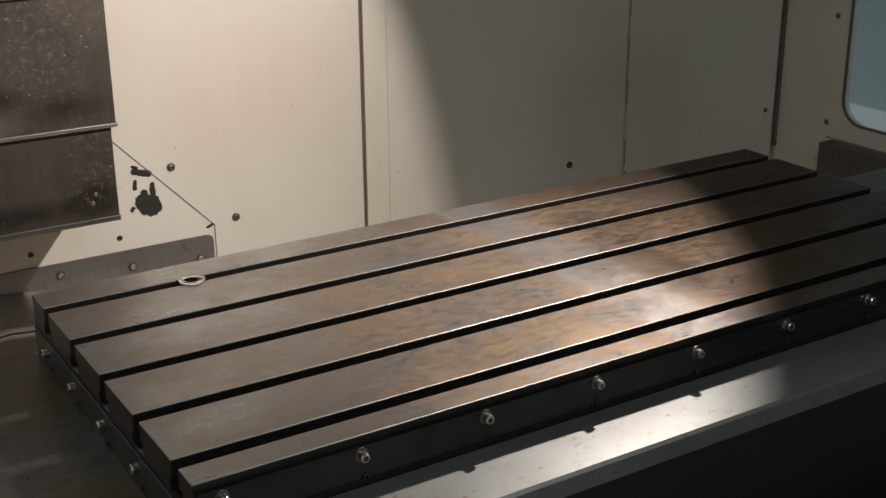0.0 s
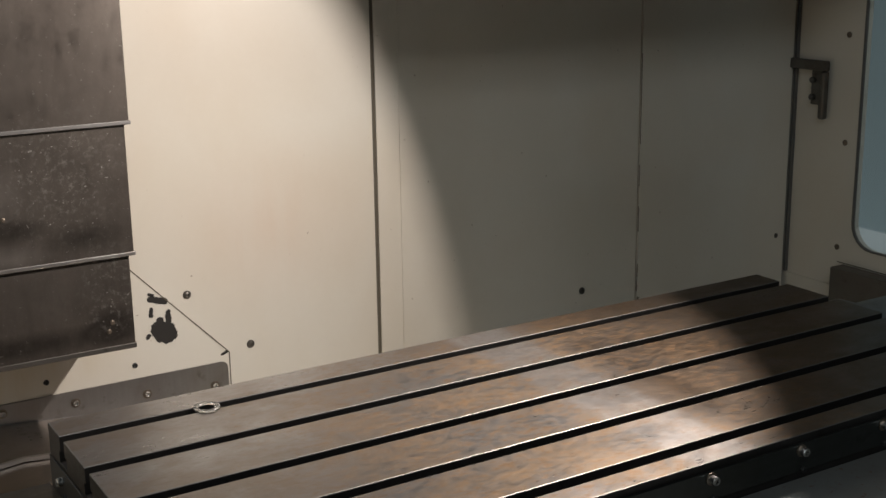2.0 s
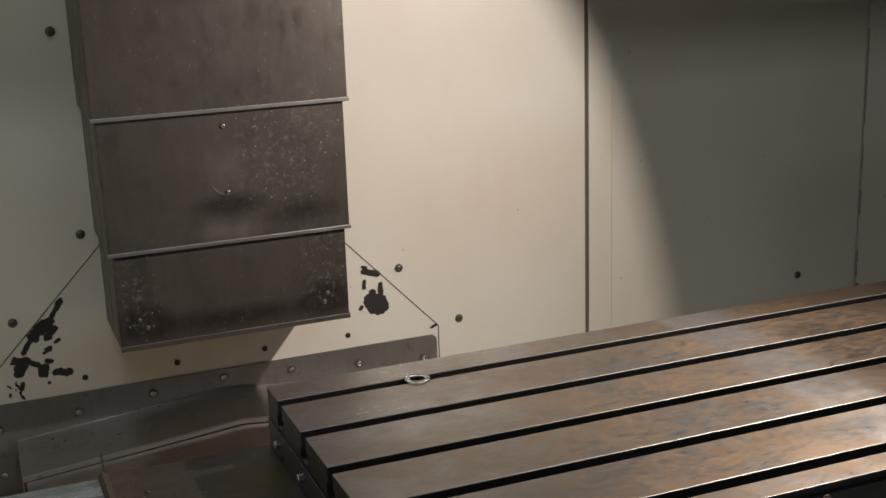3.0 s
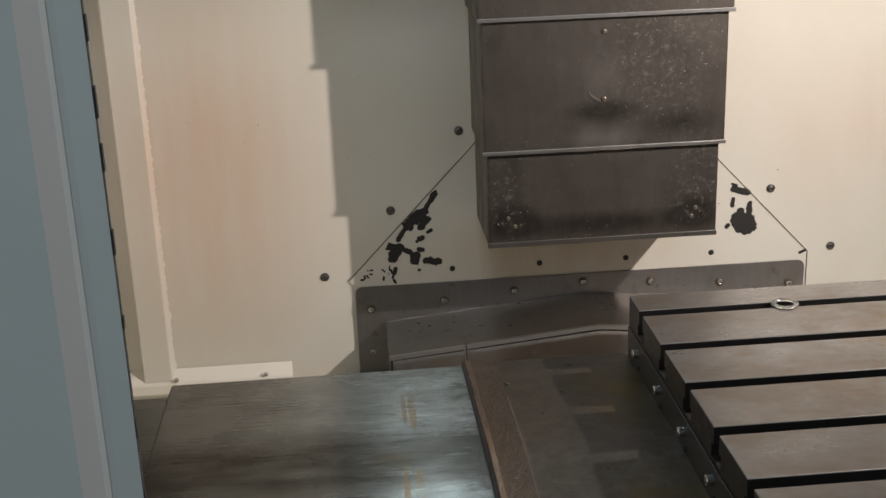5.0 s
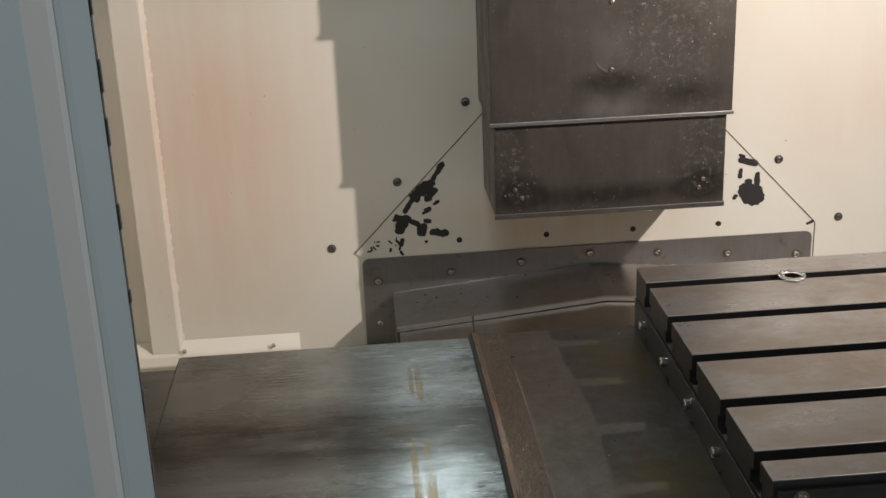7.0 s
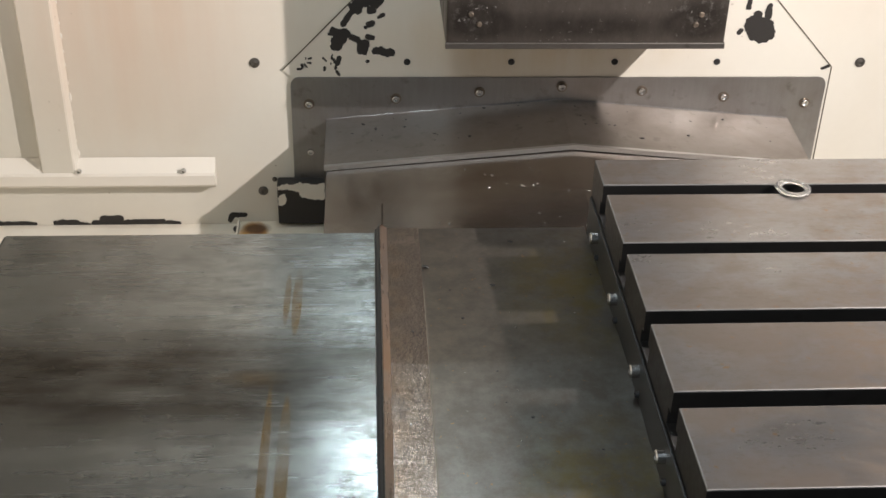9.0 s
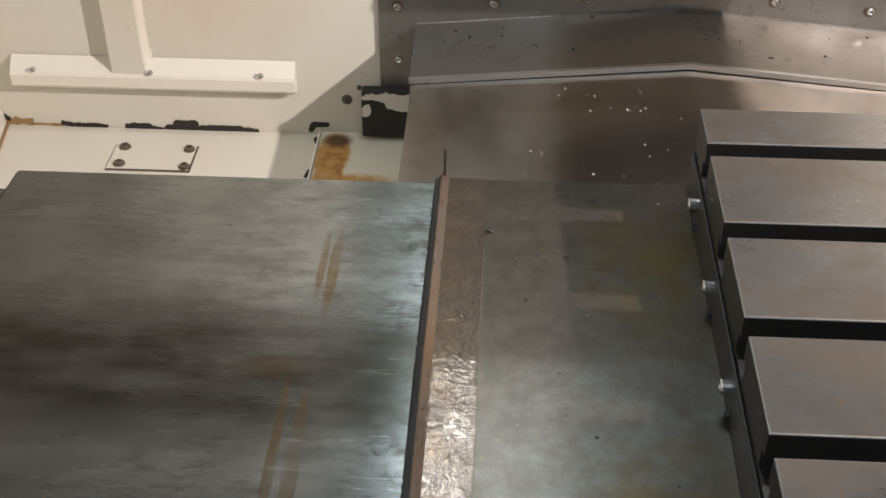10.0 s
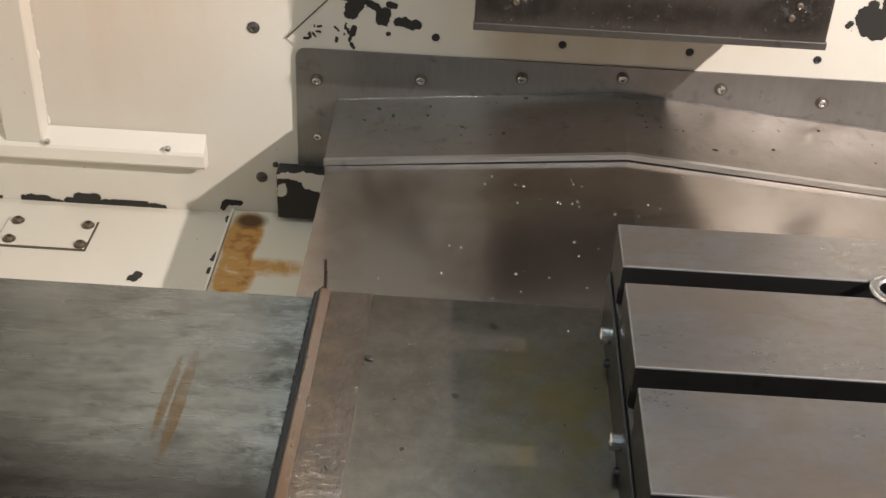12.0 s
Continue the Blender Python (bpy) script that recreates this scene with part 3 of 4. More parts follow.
def button(at, axis, r=0.008, mat=None, name="bolt", label="dark domed bolt head in the cream panel", group="panel bolts"):
    """Domed bolt with a socket, seated on a panel."""
    bm = lathe([(r * 1.25, 0), (r * 1.25, 0.0015), (r, 0.0018), (r * 0.92, r * 0.45), (r * 0.45, r * 0.62), (r * 0.42, r * 0.35), (0, r * 0.3)], 14, axis, (0, 0, 0))
    ob = part(name, bm, mat or BOLT, smooth=False)
    ob.location = at
    return tagged(ob, label, "bolt", group)


# ---- the T-slot table ----
TX0, TX1, TY0, TY1, TZ, TB = 0.382, 1.795, 1.106, 1.730, 0.955, 0.862
slots = [1.6575 - 0.1250 * i for i in range(5)]
outline = [(TY0, TB), (TY1, TB), (TY1, TZ)]
for y in slots:
    hw, tw = 0.011, 0.019
    outline += [(y + hw, TZ), (y + hw, TZ - 0.024), (y + tw, TZ - 0.024), (y + tw, TZ - 0.042), (y - tw, TZ - 0.042), (y - tw, TZ - 0.024), (y - hw, TZ - 0.024), (y - hw, TZ)]
outline += [(TY0, TZ)]
table = thing("machine_table", "stained steel milling table with five T-slots, rusty in the middle", "machine table", at=(1.09, 1.41, TB))
bm = extrude(outline, 0, TX0, TX1)
top = [e for e in bm.edges if all(abs(v.co.z - TZ) < 1e-5 for v in e.verts) and len(e.link_faces) == 2]
bmesh.ops.bevel(bm, geom=top, offset=0.0013, segments=2, profile=0.5, affect="EDGES")
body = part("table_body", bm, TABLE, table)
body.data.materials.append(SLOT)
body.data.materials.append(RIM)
# top, bevels, and the shade-darkened steel for slots and sides
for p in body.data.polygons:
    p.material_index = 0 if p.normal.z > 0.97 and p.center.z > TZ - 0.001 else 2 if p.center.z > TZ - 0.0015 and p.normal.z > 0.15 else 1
plate = part("end_plate", boxed(TX0 - 0.003, TX0 - 0.0003, TY0 + 0.004, TY1 - 0.004, TB - 0.004, 0.9085, 0.0012), STEELBLACK, table, "dark steel end plate")
for i in range(5):
    y = 1.658 - 0.1255 * i
    cap_screw("screw", 0.0068, 0.009, 0, (TX0 - 0.003, y, 0.891), table)
    cap_screw("screw", 0.0036, 0.004, 0, (TX0 - 0.003, y - 0.012, 0.872), table, STEELBLACK)
front = part("front_plate", boxed(TX0 + 0.004, TX1 - 0.004, TY0 - 0.005, TY0 - 0.0004, 0.902, 0.9435, 0.0008), FRONTPLATE, table, "dark steel plate screwed along the front")
for i in range(8):
    x = 0.5785 - 0.1672 + 0.1672 * i
    washer(0.0090, 1, (x, TY0 - 0.005, 0.934), table, BROWNED)
    cap_screw("screw", 0.0062, 0.010, 1, (x, TY0 - 0.007, 0.934), table)
    cap_screw("screw", 0.004, 0.005, 1, (x + 0.004, TY0 - 0.005, 0.905), table, STEELBLACK)
right_plate = part("end_plate", boxed(TX1 + 0.0005, TX1 + 0.007, TY0 + 0.004, TY1 - 0.004, TB - 0.004, 0.9085, 0.0012), STEELBLACK, table, "dark steel end plate")

saddle = thing("saddle", "dark steel saddle under the milling table", "saddle", at=(1.09, 1.4, 0.25))
part("saddle_body", boxed(0.42, 1.76, 1.02, 1.62, 0.25, 0.84, 0.008), STEELBLACK, saddle)
ledge = thing("front_cover", "pale worn ledge of the front cover under the table", "machine cover", at=(1.1, 1.05, 0.25))
bm = extrude([(0.998, 0.886), (1.002, 0.890), (1.104, 0.890), (1.104, 0.861), (1.000, 0.861)], 0, 0.386, 2.78)
part("ledge", bm, LEDGE, ledge, "pale ledge speckled with rust")
# unlit face: black steel stands in for the shade on it
part("apron", boxed(0.386, 2.78, 1.001, 1.010, 0.25, 0.8605, 0.002), STEELBLACK, ledge, "vertical apron coloured black for its shade")

# ---- way covers beside the table ----
RIDGE = 1.455
def crown(y, z, slope=0.03, r=0.012):
    return z - slope * (math.sqrt((y - RIDGE) ** 2 + r * r) - r)


def way_sheet(x0, x1, y0, y1, z, drop, thick=0.005, soft=0.012):
    """A bent sheet with a shallow ridge along x and turned-down front and back."""
    bm = bmesh.new()
    ys = sorted({y0, y1, *(y0 + (y1 - y0) * i / 24 for i in range(1, 24)), *(RIDGE + soft * k / 3 for k in range(-6, 7))})
    top = lambda y: crown(y, z, 0.03, soft)
    line = [(y0 - 0.003, top(y0) - drop)] + [(y, top(y) - (0.0015 if y in (y0, y1) else 0)) for y in ys] + [(y1 + 0.003, top(y1) - drop)]
    inner = [(y0 + 0.002, top(y0) - drop)] + [(min(max(y, y0 + 0.003), y1 - 0.003), top(y) - thick) for y in ys] + [(y1 - 0.002, top(y1) - drop)]
    upper = [[bm.verts.new((x, *p)) for p in line] for x in (x0, x1)]
    lower = [[bm.verts.new((x, *p)) for p in inner] for x in (x0, x1)]
    m = len(line)
    for i in range(m - 1):
        bm.faces.new((upper[0][i], upper[1][i], upper[1][i + 1], upper[0][i + 1]))
        bm.faces.new((lower[0][i], lower[0][i + 1], lower[1][i + 1], lower[1][i]))
        for k in (0, 1):
            bm.faces.new((upper[k][i], upper[k][i + 1], lower[k][i + 1], lower[k][i]))
    for i in (0, m - 1):
        bm.faces.new((upper[0][i], lower[0][i], lower[1][i], upper[1][i]))
    return bm


def lip_strip(section, y0, y1, z):
    """Sweeps a closed section of (x, height over the sheet) along y, over the ridge."""
    bm = bmesh.new()
    ys = sorted({y0, y1, *(y0 + (y1 - y0) * i / 12 for i in range(1, 12)), RIDGE, RIDGE - 0.006, RIDGE + 0.006})
    rows = [[bm.verts.new((x, y, crown(y, z, 0.03, 0.004) + h)) for x, h in section] for y in ys]
    k = len(section)
    for a, b in zip(rows, rows[1:]):
        for i in range(k):
            bm.faces.new((a[i], a[(i + 1) % k], b[(i + 1) % k], b[i]))
    bm.faces.new(rows[0])
    bm.faces.new(rows[-1][::-1])
    return bm


left_cover = thing("way_cover", "telescopic brushed steel way cover with rust runs beside the table", "way cover", at=(0.0, 1.3, 0.25))
part("cover_segment", way_sheet(0.134, 0.3785, 0.86, 1.738, 0.868, 0.06, soft=0.004), TABLESIDE, left_cover, "brown-stained cover segment next to the table")
part("fold_strip", way_sheet(0.1345, 0.176, 0.864, 1.7350, 0.8687, 0.0012, 0.0006, 0.004), WET, left_cover, "oily welded strip along the segment's edge")
part("crease", way_sheet(0.1762, 0.1774, 0.864, 1.62, 0.8684, 0.0010, 0.0004, 0.004), GAP, left_cover, "dirty crease along the strip")
part("wiper_lip", lip_strip([(0.1292, 0.0052), (0.1300, 0.0060), (0.1308, 0.0056), (0.1375, 0.0012), (0.1375, -0.004), (0.1292, -0.004)], 0.86, 1.736, 0.868), LIP, left_cover, "rusty slanted wiper lip")
part("lip_end", extrude([(1.7362, 0.836), (1.7362, 0.866), (1.743, 0.889), (1.7455, 0.889), (1.745, 0.836)], 0, 0.1312, 0.1337), LIP, left_cover, "upright bent end of the lip")
part("wiper_rubber", lip_strip([(0.1230, 0.0004), (0.1250, 0.0008), (0.1276, 0.0044), (0.1290, 0.0044), (0.1290, -0.006), (0.1230, -0.006)], 0.862, 1.7345, 0.868), RUBBER, left_cover, "black wiper rubber")
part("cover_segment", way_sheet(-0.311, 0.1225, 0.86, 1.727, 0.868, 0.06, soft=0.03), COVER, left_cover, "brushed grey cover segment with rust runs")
part("edge_gap", way_sheet(-0.3130, -0.3112, 0.862, 1.7262, 0.8672, 0.012, soft=0.03), SLOT, left_cover, "dark oily joint at the segment's end")
part("cover_segment", way_sheet(-0.70, 0.1, 0.86, 1.708, 0.857, 0.07, soft=0.03), COVER, left_cover, "lowest brushed grey cover segment")
part("support", boxed(-0.66, 0.30, 1.10, 1.55, 0.25, 0.765), STEELBLACK, left_cover, "dark bed under the cover")
right_cover = thing("way_cover", "telescopic dark steel way cover in the enclosure's corner", "way cover", at=(2.2, 1.3, 0.25))
part("cover_segment", way_sheet(1.803, 2.05, 1.31, 1.738, 0.868, 0.06), SHEET, right_cover)
part("cover_segment", way_sheet(1.88, 2.45, 1.31, 1.722, 0.856, 0.06), SHEET, right_cover)
part("cover_segment", way_sheet(2.2, 2.80, 1.31, 1.70, 0.843, 0.07), SHEET, right_cover)
part("support", boxed(1.9, 2.8, 1.33, 1.55, 0.25, 0.765), STEELBLACK, right_cover, "dark bed under the cover")

# ---- rear cover: flange on the wall, two roofed segments running under the table ----
MID = 0.489
rear = thing("rear_way_cover", "grey steel rear way cover with ridged roof and screwed flange", "way cover", at=(MID, 2.3, 0.333))
def roofed(x0, x1, y0, y1, zl, zp, fall, bottom, th=0.003):
    """A roofed hood: ridge at MID, open front; zl, zp at the back, falling to the front."""
    bm = bmesh.new()
    sec = lambda f, t: [(x0 + t, bottom), (x0 + t, zl - f - t), (MID, zp - f - t), (x1 - t, zl - f - t), (x1 - t, bottom)]
    rows = [[bm.verts.new((x, y, z)) for x, z in sec(f, t)] for y, f, t in ((y0, fall, 0), (y1, 0, 0), (y1, 0, th), (y0, fall, th))]
    for a, b in zip(rows, rows[1:] + rows[:1]):
        for i in range(4):
            bm.faces.new((a[i], a[i + 1], b[i + 1], b[i]))
    for i in (0, 4):
        bm.faces.new([r[i] for r in rows])
    return bm


flange_pts = rounded(-0.032, 1.008, 0.36, 0.657, 0.016, 4)
part("flange", extrude(flange_pts, 1, WALL_Y - 0.007, WALL_Y - 0.004), FLANGE, rear, "grey sheet flange")
part("hood", roofed(0.034, 0.944, 2.472, WALL_Y - 0.007, 0.570, 0.612, 0.016, 0.335), HOODTOP, rear)
part("hood", roofed(0.039, 0.939, 1.30, 2.56, 0.5500, 0.5903, 0.018, 0.335), HOOD, rear)
bm = bmesh.new()
for a, b in (((0.034, 0.5545), (MID, 0.5965)), ((MID, 0.5965), (0.944, 0.5545))):
    pts = [(a[0], a[1] - 0.0055), (b[0], b[1] - 0.0055), (b[0], b[1] + 0.0035), (a[0], a[1] + 0.0035)]
    extrude(pts, 1, 2.464, 2.4715, bm)
part("lip", bm, EDGE, rear, "bright rolled lip of the hood")
bm = bmesh.new()
rng = random.Random(4)
for k in range(120):
    u = (k + 0.5) / 120
    x = 0.036 + u * 0.905
    z = 0.570 + 0.041 * (1 - abs(x - MID) / 0.455)
    s = 0.0022 + 0.0012 * rng.random()
    bmesh.ops.create_icosphere(bm, subdivisions=1, radius=s, matrix=Matrix.Translation((x, WALL_Y - 0.0085, z)) @ Matrix.Diagonal((2.2, 0.8, 0.8, 1)))
part("weld_bead", bm, FLANGE, rear, "thin weld bead under the flange")["kind"] = "stuff"
for i, (x, z) in enumerate(((0.002, 0.603), (0.169, 0.614), (0.330, 0.627), (0.489, 0.638), (0.646, 0.629), (0.809, 0.616), (0.972, 0.603))):
    washer(0.0105, 1, (x, WALL_Y - 0.007, z), rear, BROWNED)
    cap_screw("screw", 0.0070, 0.006, 1, (x, WALL_Y - 0.008, z), rear)
for z in (0.500, 0.400):
    cap_screw("screw", 0.0062, 0.006, 1, (0.002, WALL_Y - 0.007, z), rear)

# ---- column cover: stepped steel boxes over the vertical guide ----
column = thing("column_cover", "oily dark steel telescopic cover on the column", "way cover", at=(MID, 2.53, 0.808))
for x0, x1, y0, z0, z1 in ((0.249, 0.728, 2.422, 0.808, 1.04), (0.242, 0.736, 2.412, 1.008, 1.31), (0.235, 0.743, 2.402, 1.276, 1.62), (0.228, 0.750, 2.392, 1.585, 2.29)):
    part("cover_segment", boxed(x0, x1, y0, WALL_Y - 0.004, z0, z1, 0.004), DARK, column)
    if z0 < 0.9:
        part("rim", boxed(x0 - 0.001, x1 + 0.001, y0 - 0.002, y0 + 0.006, z0 - 0.002, z0 + 0.009, 0.001), LATCHGREY, column, "folded lower rim")
    else:
        bm = boxed(x0 - 0.002, x1 + 0.002, y0 - 0.003, y0 + 0.006, z0 - 0.003, z0 + 0.005, 0.0012)
        part("edge_strip", bm, FLANGE, column, "worn bright lower edge")
# dent with a boss in the second segment, screws at the lowest one
bm = bmesh.new()
rings = []
for i in range(17):
    a = radians(195 + 150 * i / 16)
    w = 0.0055 * math.sin(math.pi * (i + 0.5) / 17) ** 0.6
    rings.append([bm.verts.new((0.487 + (0.034 + w * k) * math.cos(a), 2.4121 - 0.0006 * (1 - k * k) * min(1, w / 0.004), 1.137 + (0.034 + w * k) * math.sin(a))) for k in (-1, -0.5, 0, 0.5, 1)])
for a, b in zip(rings, rings[1:]):
    for i in range(4):
        bm.faces.new((a[i], a[i + 1], b[i + 1], b[i]))
part("dent", bm, DARK, column, "crescent-shaped dent", smooth=True)
for x, z in ((0.290, 0.868), (0.304, 0.850), (0.682, 0.868), (0.674, 0.850), (0.486, 1.244), (0.486, 1.110)):
    part("screw", lathe([(0.0052, 0), (0.0048, 0.002), (0.0025, 0.0028), (0, 0.0024)], 12, 1, (x, 2.422 if z < 1 else 2.412, z)), BROWNED, column)

# trapezoid panel behind the column cover
panel = thing("wall_column_panel", "cream panel behind the column cover, paint chipped to black", "wall panel", kind="structure", at=(MID, WALL_Y, 0.33))
pts = [(-0.028, 0.36), (-0.028, 0.656), (-0.046, 0.672), (0.300, 1.030), (0.680, 1.030), (1.014, 0.677), (1.014, 0.36)]
bm = extrude(pts, 1, WALL_Y - 0.0035, WALL_Y - 0.0005)
part("sheet", bm, CREAM, panel)
for a, b in (((-0.046, 0.672), (0.300, 1.030)), ((1.014, 0.677), (0.680, 1.030)), ((1.014, 0.36), (1.014, 0.677))):
    d = Vector((b[0] - a[0], b[1] - a[1])).normalized()
    nrm = Vector((-d.y, d.x)) * 0.0012
    q = [(a[0] + nrm.x, a[1] + nrm.y), (b[0] + nrm.x, b[1] + nrm.y), (b[0] - nrm.x, b[1] - nrm.y), (a[0] - nrm.x, a[1] - nrm.y)]
    part("joint", extrude(q, 1, WALL_Y - 0.0042, WALL_Y - 0.0036), GAP, panel, "dirty joint along the panel's edge")
for x in (0.190, 0.389, 0.588, 0.787):
    part("screw", lathe([(0.0065, 0), (0.0065, 0.0012), (0.004, 0.002), (0.003, 0.0012), (0, 0.001)], 12, 1, (x, WALL_Y - 0.0035, 0.688)), STEELBLACK, panel)

# ---- left: upright and bracket bar on the wall ----
post = thing("upright_post", "cream square upright post welded to the wall", "post", at=(-0.48, 2.61, 0.49))
bm = extrude([(-0.520, 2.623), (-0.517, 2.620), (-0.458, 2.620), (-0.455, 2.623), (-0.450, 2.644), (-0.521, 2.644)], 2, 0.4640, 2.299)
part("post_body", bm, CREAM, post)
bm = bmesh.new()
rng = random.Random(8)
for k in range(60):
    z = 0.50 + k * 0.03 + rng.uniform(-0.008, 0.008)
    s = rng.uniform(0.0015, 0.0042) if k % 4 == 0 else 0.0016
    bmesh.ops.create_icosphere(bm, subdivisions=1, radius=s, matrix=Matrix.Translation((-0.4495, 2.6425, z)) @ Matrix.Diagonal((0.8, 0.6, 2.6, 1)))
part("paint_run", bm, WHITER, post, "bead of painted sealant with lumps")["kind"] = "stuff"
bar = thing("bracket_bar", "cream painted bracket bar screwed to the wall", "bracket", at=(-0.455, 2.63, 0.445))
bm = extrude([(2.643, 0.428), (2.622, 0.431), (2.617, 0.437), (2.6165, 0.458), (2.619, 0.4635), (2.643, 0.4865)], 0, -0.707, -0.186)
part("bar", bm, WHITER, bar, "thickly painted bar")
for x in (-0.662, -0.447, -0.246):
    cap_screw("screw", 0.0052, 0.004, 1, (x, 2.6175, 0.470), bar)

# ---- blue door leaf at the open front ----
door = thing("door_1", "blue-grey sliding door leaf with a torn rubber edge", "door", kind="structure", at=(-0.5, 0.83, 0.62))
bm = extrude([(-0.95, 0.800), (-0.231, 0.800), (-0.2170, 0.809), (-0.2085, 0.812), (-0.1915, 0.812), (-0.1915, 0.818), (-0.26, 0.850), (-0.95, 0.850)], 2, 0.62, 2.2)
part("leaf", bm, BLUE, door)
part("bevel_strip", extrude([(-0.2312, 0.7996), (-0.2170, 0.8084), (-0.2130, 0.8090), (-0.2130, 0.8103), (-0.2312, 0.8020)], 2, 0.63, 2.19), DOORTRIM, door, "bevel strip painted paler for the light on it")
part("edge_seal", boxed(-0.1914, -0.1909, 0.8125, 0.8175, 0.63, 2.19), RUBBER, door, "thin black edge seal")
rng = random.Random(2)
for k in range(26):
    z = 0.66 + k * 0.058 + rng.uniform(-0.02, 0.02)
    part("seal_tear", boxed(-0.1908, -0.1908 + rng.uniform(0.0004, 0.0012), 0.8125, 0.8172, z, z + rng.uniform(0.006, 0.022)), RUBBER, door)

# ---- work lamp above the table, out of sight of the walk ----
fitting = thing("work_lamp", "black hooded work lamp hung from the enclosure roof", "lamp", at=(LAMP[0], LAMP[1], 2.29))
bm = lathe([(0.0, 0.012), (0.04, 0.012), (0.110, -0.006), (0.110, -0.0755), (0.113, -0.0755), (0.113, -0.004), (0.042, 0.016), (0, 0.016)], 40)
bmesh.ops.transform(bm, verts=bm.verts, matrix=look(LAMP, Vector(LAMP) + AIM))
part("hood", bm, RUBBER, fitting, "black lamp hood")
back = Vector(LAMP) - AIM * 0.016
part("rod", lathe([(0.012, back.z + 0.004), (0.012, 2.299)], 12, 2, (back.x + 0.008, back.y - 0.004, 0)), STEELBLACK, fitting)

# ---- bolts in the panels ----
for x, z in ((0.921, 0.832), (1.070, 0.685), (2.062, 0.654), (-0.098, 0.685), (0.057, 0.832), (0.214, 1.005), (0.200, 1.43)):
    button((x, WALL_Y - (0.002 if x > 1.4 else 0.0), z), 1)
button((-0.096, WALL_Y, 0.409), 1)
button((-0.072, WALL_Y, 0.435), 1, 0.004)
for y, z in ((2.440, 1.020), (2.444, 0.707), (2.307, 0.651), (2.45, 1.33)):
    button((RIGHT_X, y, z), 0, 0.007, BROWNED, label="browned bolt head round the side window")


# ---- chipped paint: ragged patches over a fine grid ----
def flakes(name, strokes, seed, place, owner, label, step=0.0014, rag=0.5, mat=None):
    """strokes: u, v to u, v with a half width; place turns u, v into a point on the painted face."""
    us = [q for a in strokes for q in (a[0] - 3 * a[4], a[0] + 3 * a[4], a[2] - 3 * a[4], a[2] + 3 * a[4])]
    vs = [q for a in strokes for q in (a[1] - 3 * a[4], a[1] + 3 * a[4], a[3] - 3 * a[4], a[3] + 3 * a[4])]
    u0, v0 = min(us), min(vs)
    nu, nv = int((max(us) - u0) / step), int((max(vs) - v0) / step)
    verts, faces, index = [], [], {}

    def vert(i, j):
        if (i, j) not in index:
            index[i, j] = len(verts)
            verts.append(place(u0 + i * step, v0 + j * step))
        return index[i, j]

    def inside(u, v):
        best = -9
        for a, b, c, d, r in strokes:
            lu, lv = c - a, d - b
            k = max(0.0, min(1.0, ((u - a) * lu + (v - b) * lv) / (lu * lu + lv * lv + 1e-9)))
            best = max(best, 1 - math.hypot(u - a - k * lu, v - b - k * lv) / r)
        return best
    for i in range(nu):
        for j in range(nv):
            u, v = u0 + (i + 0.5) * step, v0 + (j + 0.5) * step
            f = inside(u, v)
            if f > -1.2 and f + rag * noise.fractal(Vector((u * 75, v * 75, seed * 3.7)), 0.8, 2.2, 4) > 0.04:
                faces.append((vert(i, j), vert(i + 1, j), vert(i + 1, j + 1), vert(i, j + 1)))
    me = bpy.data.meshes.new(name)
    me.from_pydata(verts, [], faces)
    me.materials.append(mat or CHIP)
    ob = new(name, me)
    ob.parent = owner
    if owner.type == "EMPTY":
        ob.location = -owner.location
    ob["label"], ob["kind"] = label, "stuff"
    return ob


BARE = "black patches where the paint has flaked off"
on_panel = lambda u, v: (u, WALL_Y - 0.0040, v)
flakes("paint_chip", [(0.157, 0.868, 0.150, 0.858, 0.007), (0.146, 0.852, 0.136, 0.836, 0.006), (0.126, 0.822, 0.094, 0.797, 0.015), (0.122, 0.790, 0.138, 0.808, 0.008),
       (0.086, 0.788, 0.070, 0.764, 0.006), (0.053, 0.748, 0.075, 0.745, 0.010), (0.061, 0.736, 0.057, 0.722, 0.012), (0.070, 0.748, 0.067, 0.730, 0.009)], 3, on_panel, panel, BARE, 0.0012, 0.42)
flakes("paint_chip", [(0.086, 0.737, 0.098, 0.731, 0.006), (0.109, 0.724, 0.104, 0.712, 0.011), (0.130, 0.710, 0.160, 0.706, 0.008), (0.062, 0.697, 0.058, 0.684, 0.004),
       (0.118, 0.762, 0.124, 0.767, 0.006), (0.112, 0.757, 0.113, 0.758, 0.004), (0.137, 0.777, 0.145, 0.783, 0.004), (0.115, 0.738, 0.124, 0.736, 0.005), (0.115, 0.689, 0.116, 0.690, 0.003)], 6, on_panel, panel, BARE, 0.0012, 0.5)
flakes("paint_chip", [(0.834, 0.836, 0.866, 0.827, 0.008), (0.834, 0.812, 0.832, 0.798, 0.005), (0.873, 0.800, 0.872, 0.772, 0.007), (0.852, 0.784, 0.852, 0.770, 0.009), (0.842, 0.768, 0.872, 0.766, 0.012),
       (0.853, 0.749, 0.872, 0.747, 0.019), (0.835, 0.763, 0.842, 0.752, 0.007), (0.821, 0.747, 0.824, 0.751, 0.005)], 5, on_panel, panel, BARE, 0.0012, 0.28)
rng = random.Random(15)
scuffs = [(u, v, u + rng.uniform(-0.003, 0.006), v + rng.uniform(-0.008, 0.004), rng.uniform(0.0014, 0.003)) for u, v in ((rng.uniform(-0.03, 0.06), rng.uniform(0.668, 0.70)) for _ in range(16)) if v < 0.70 + u]
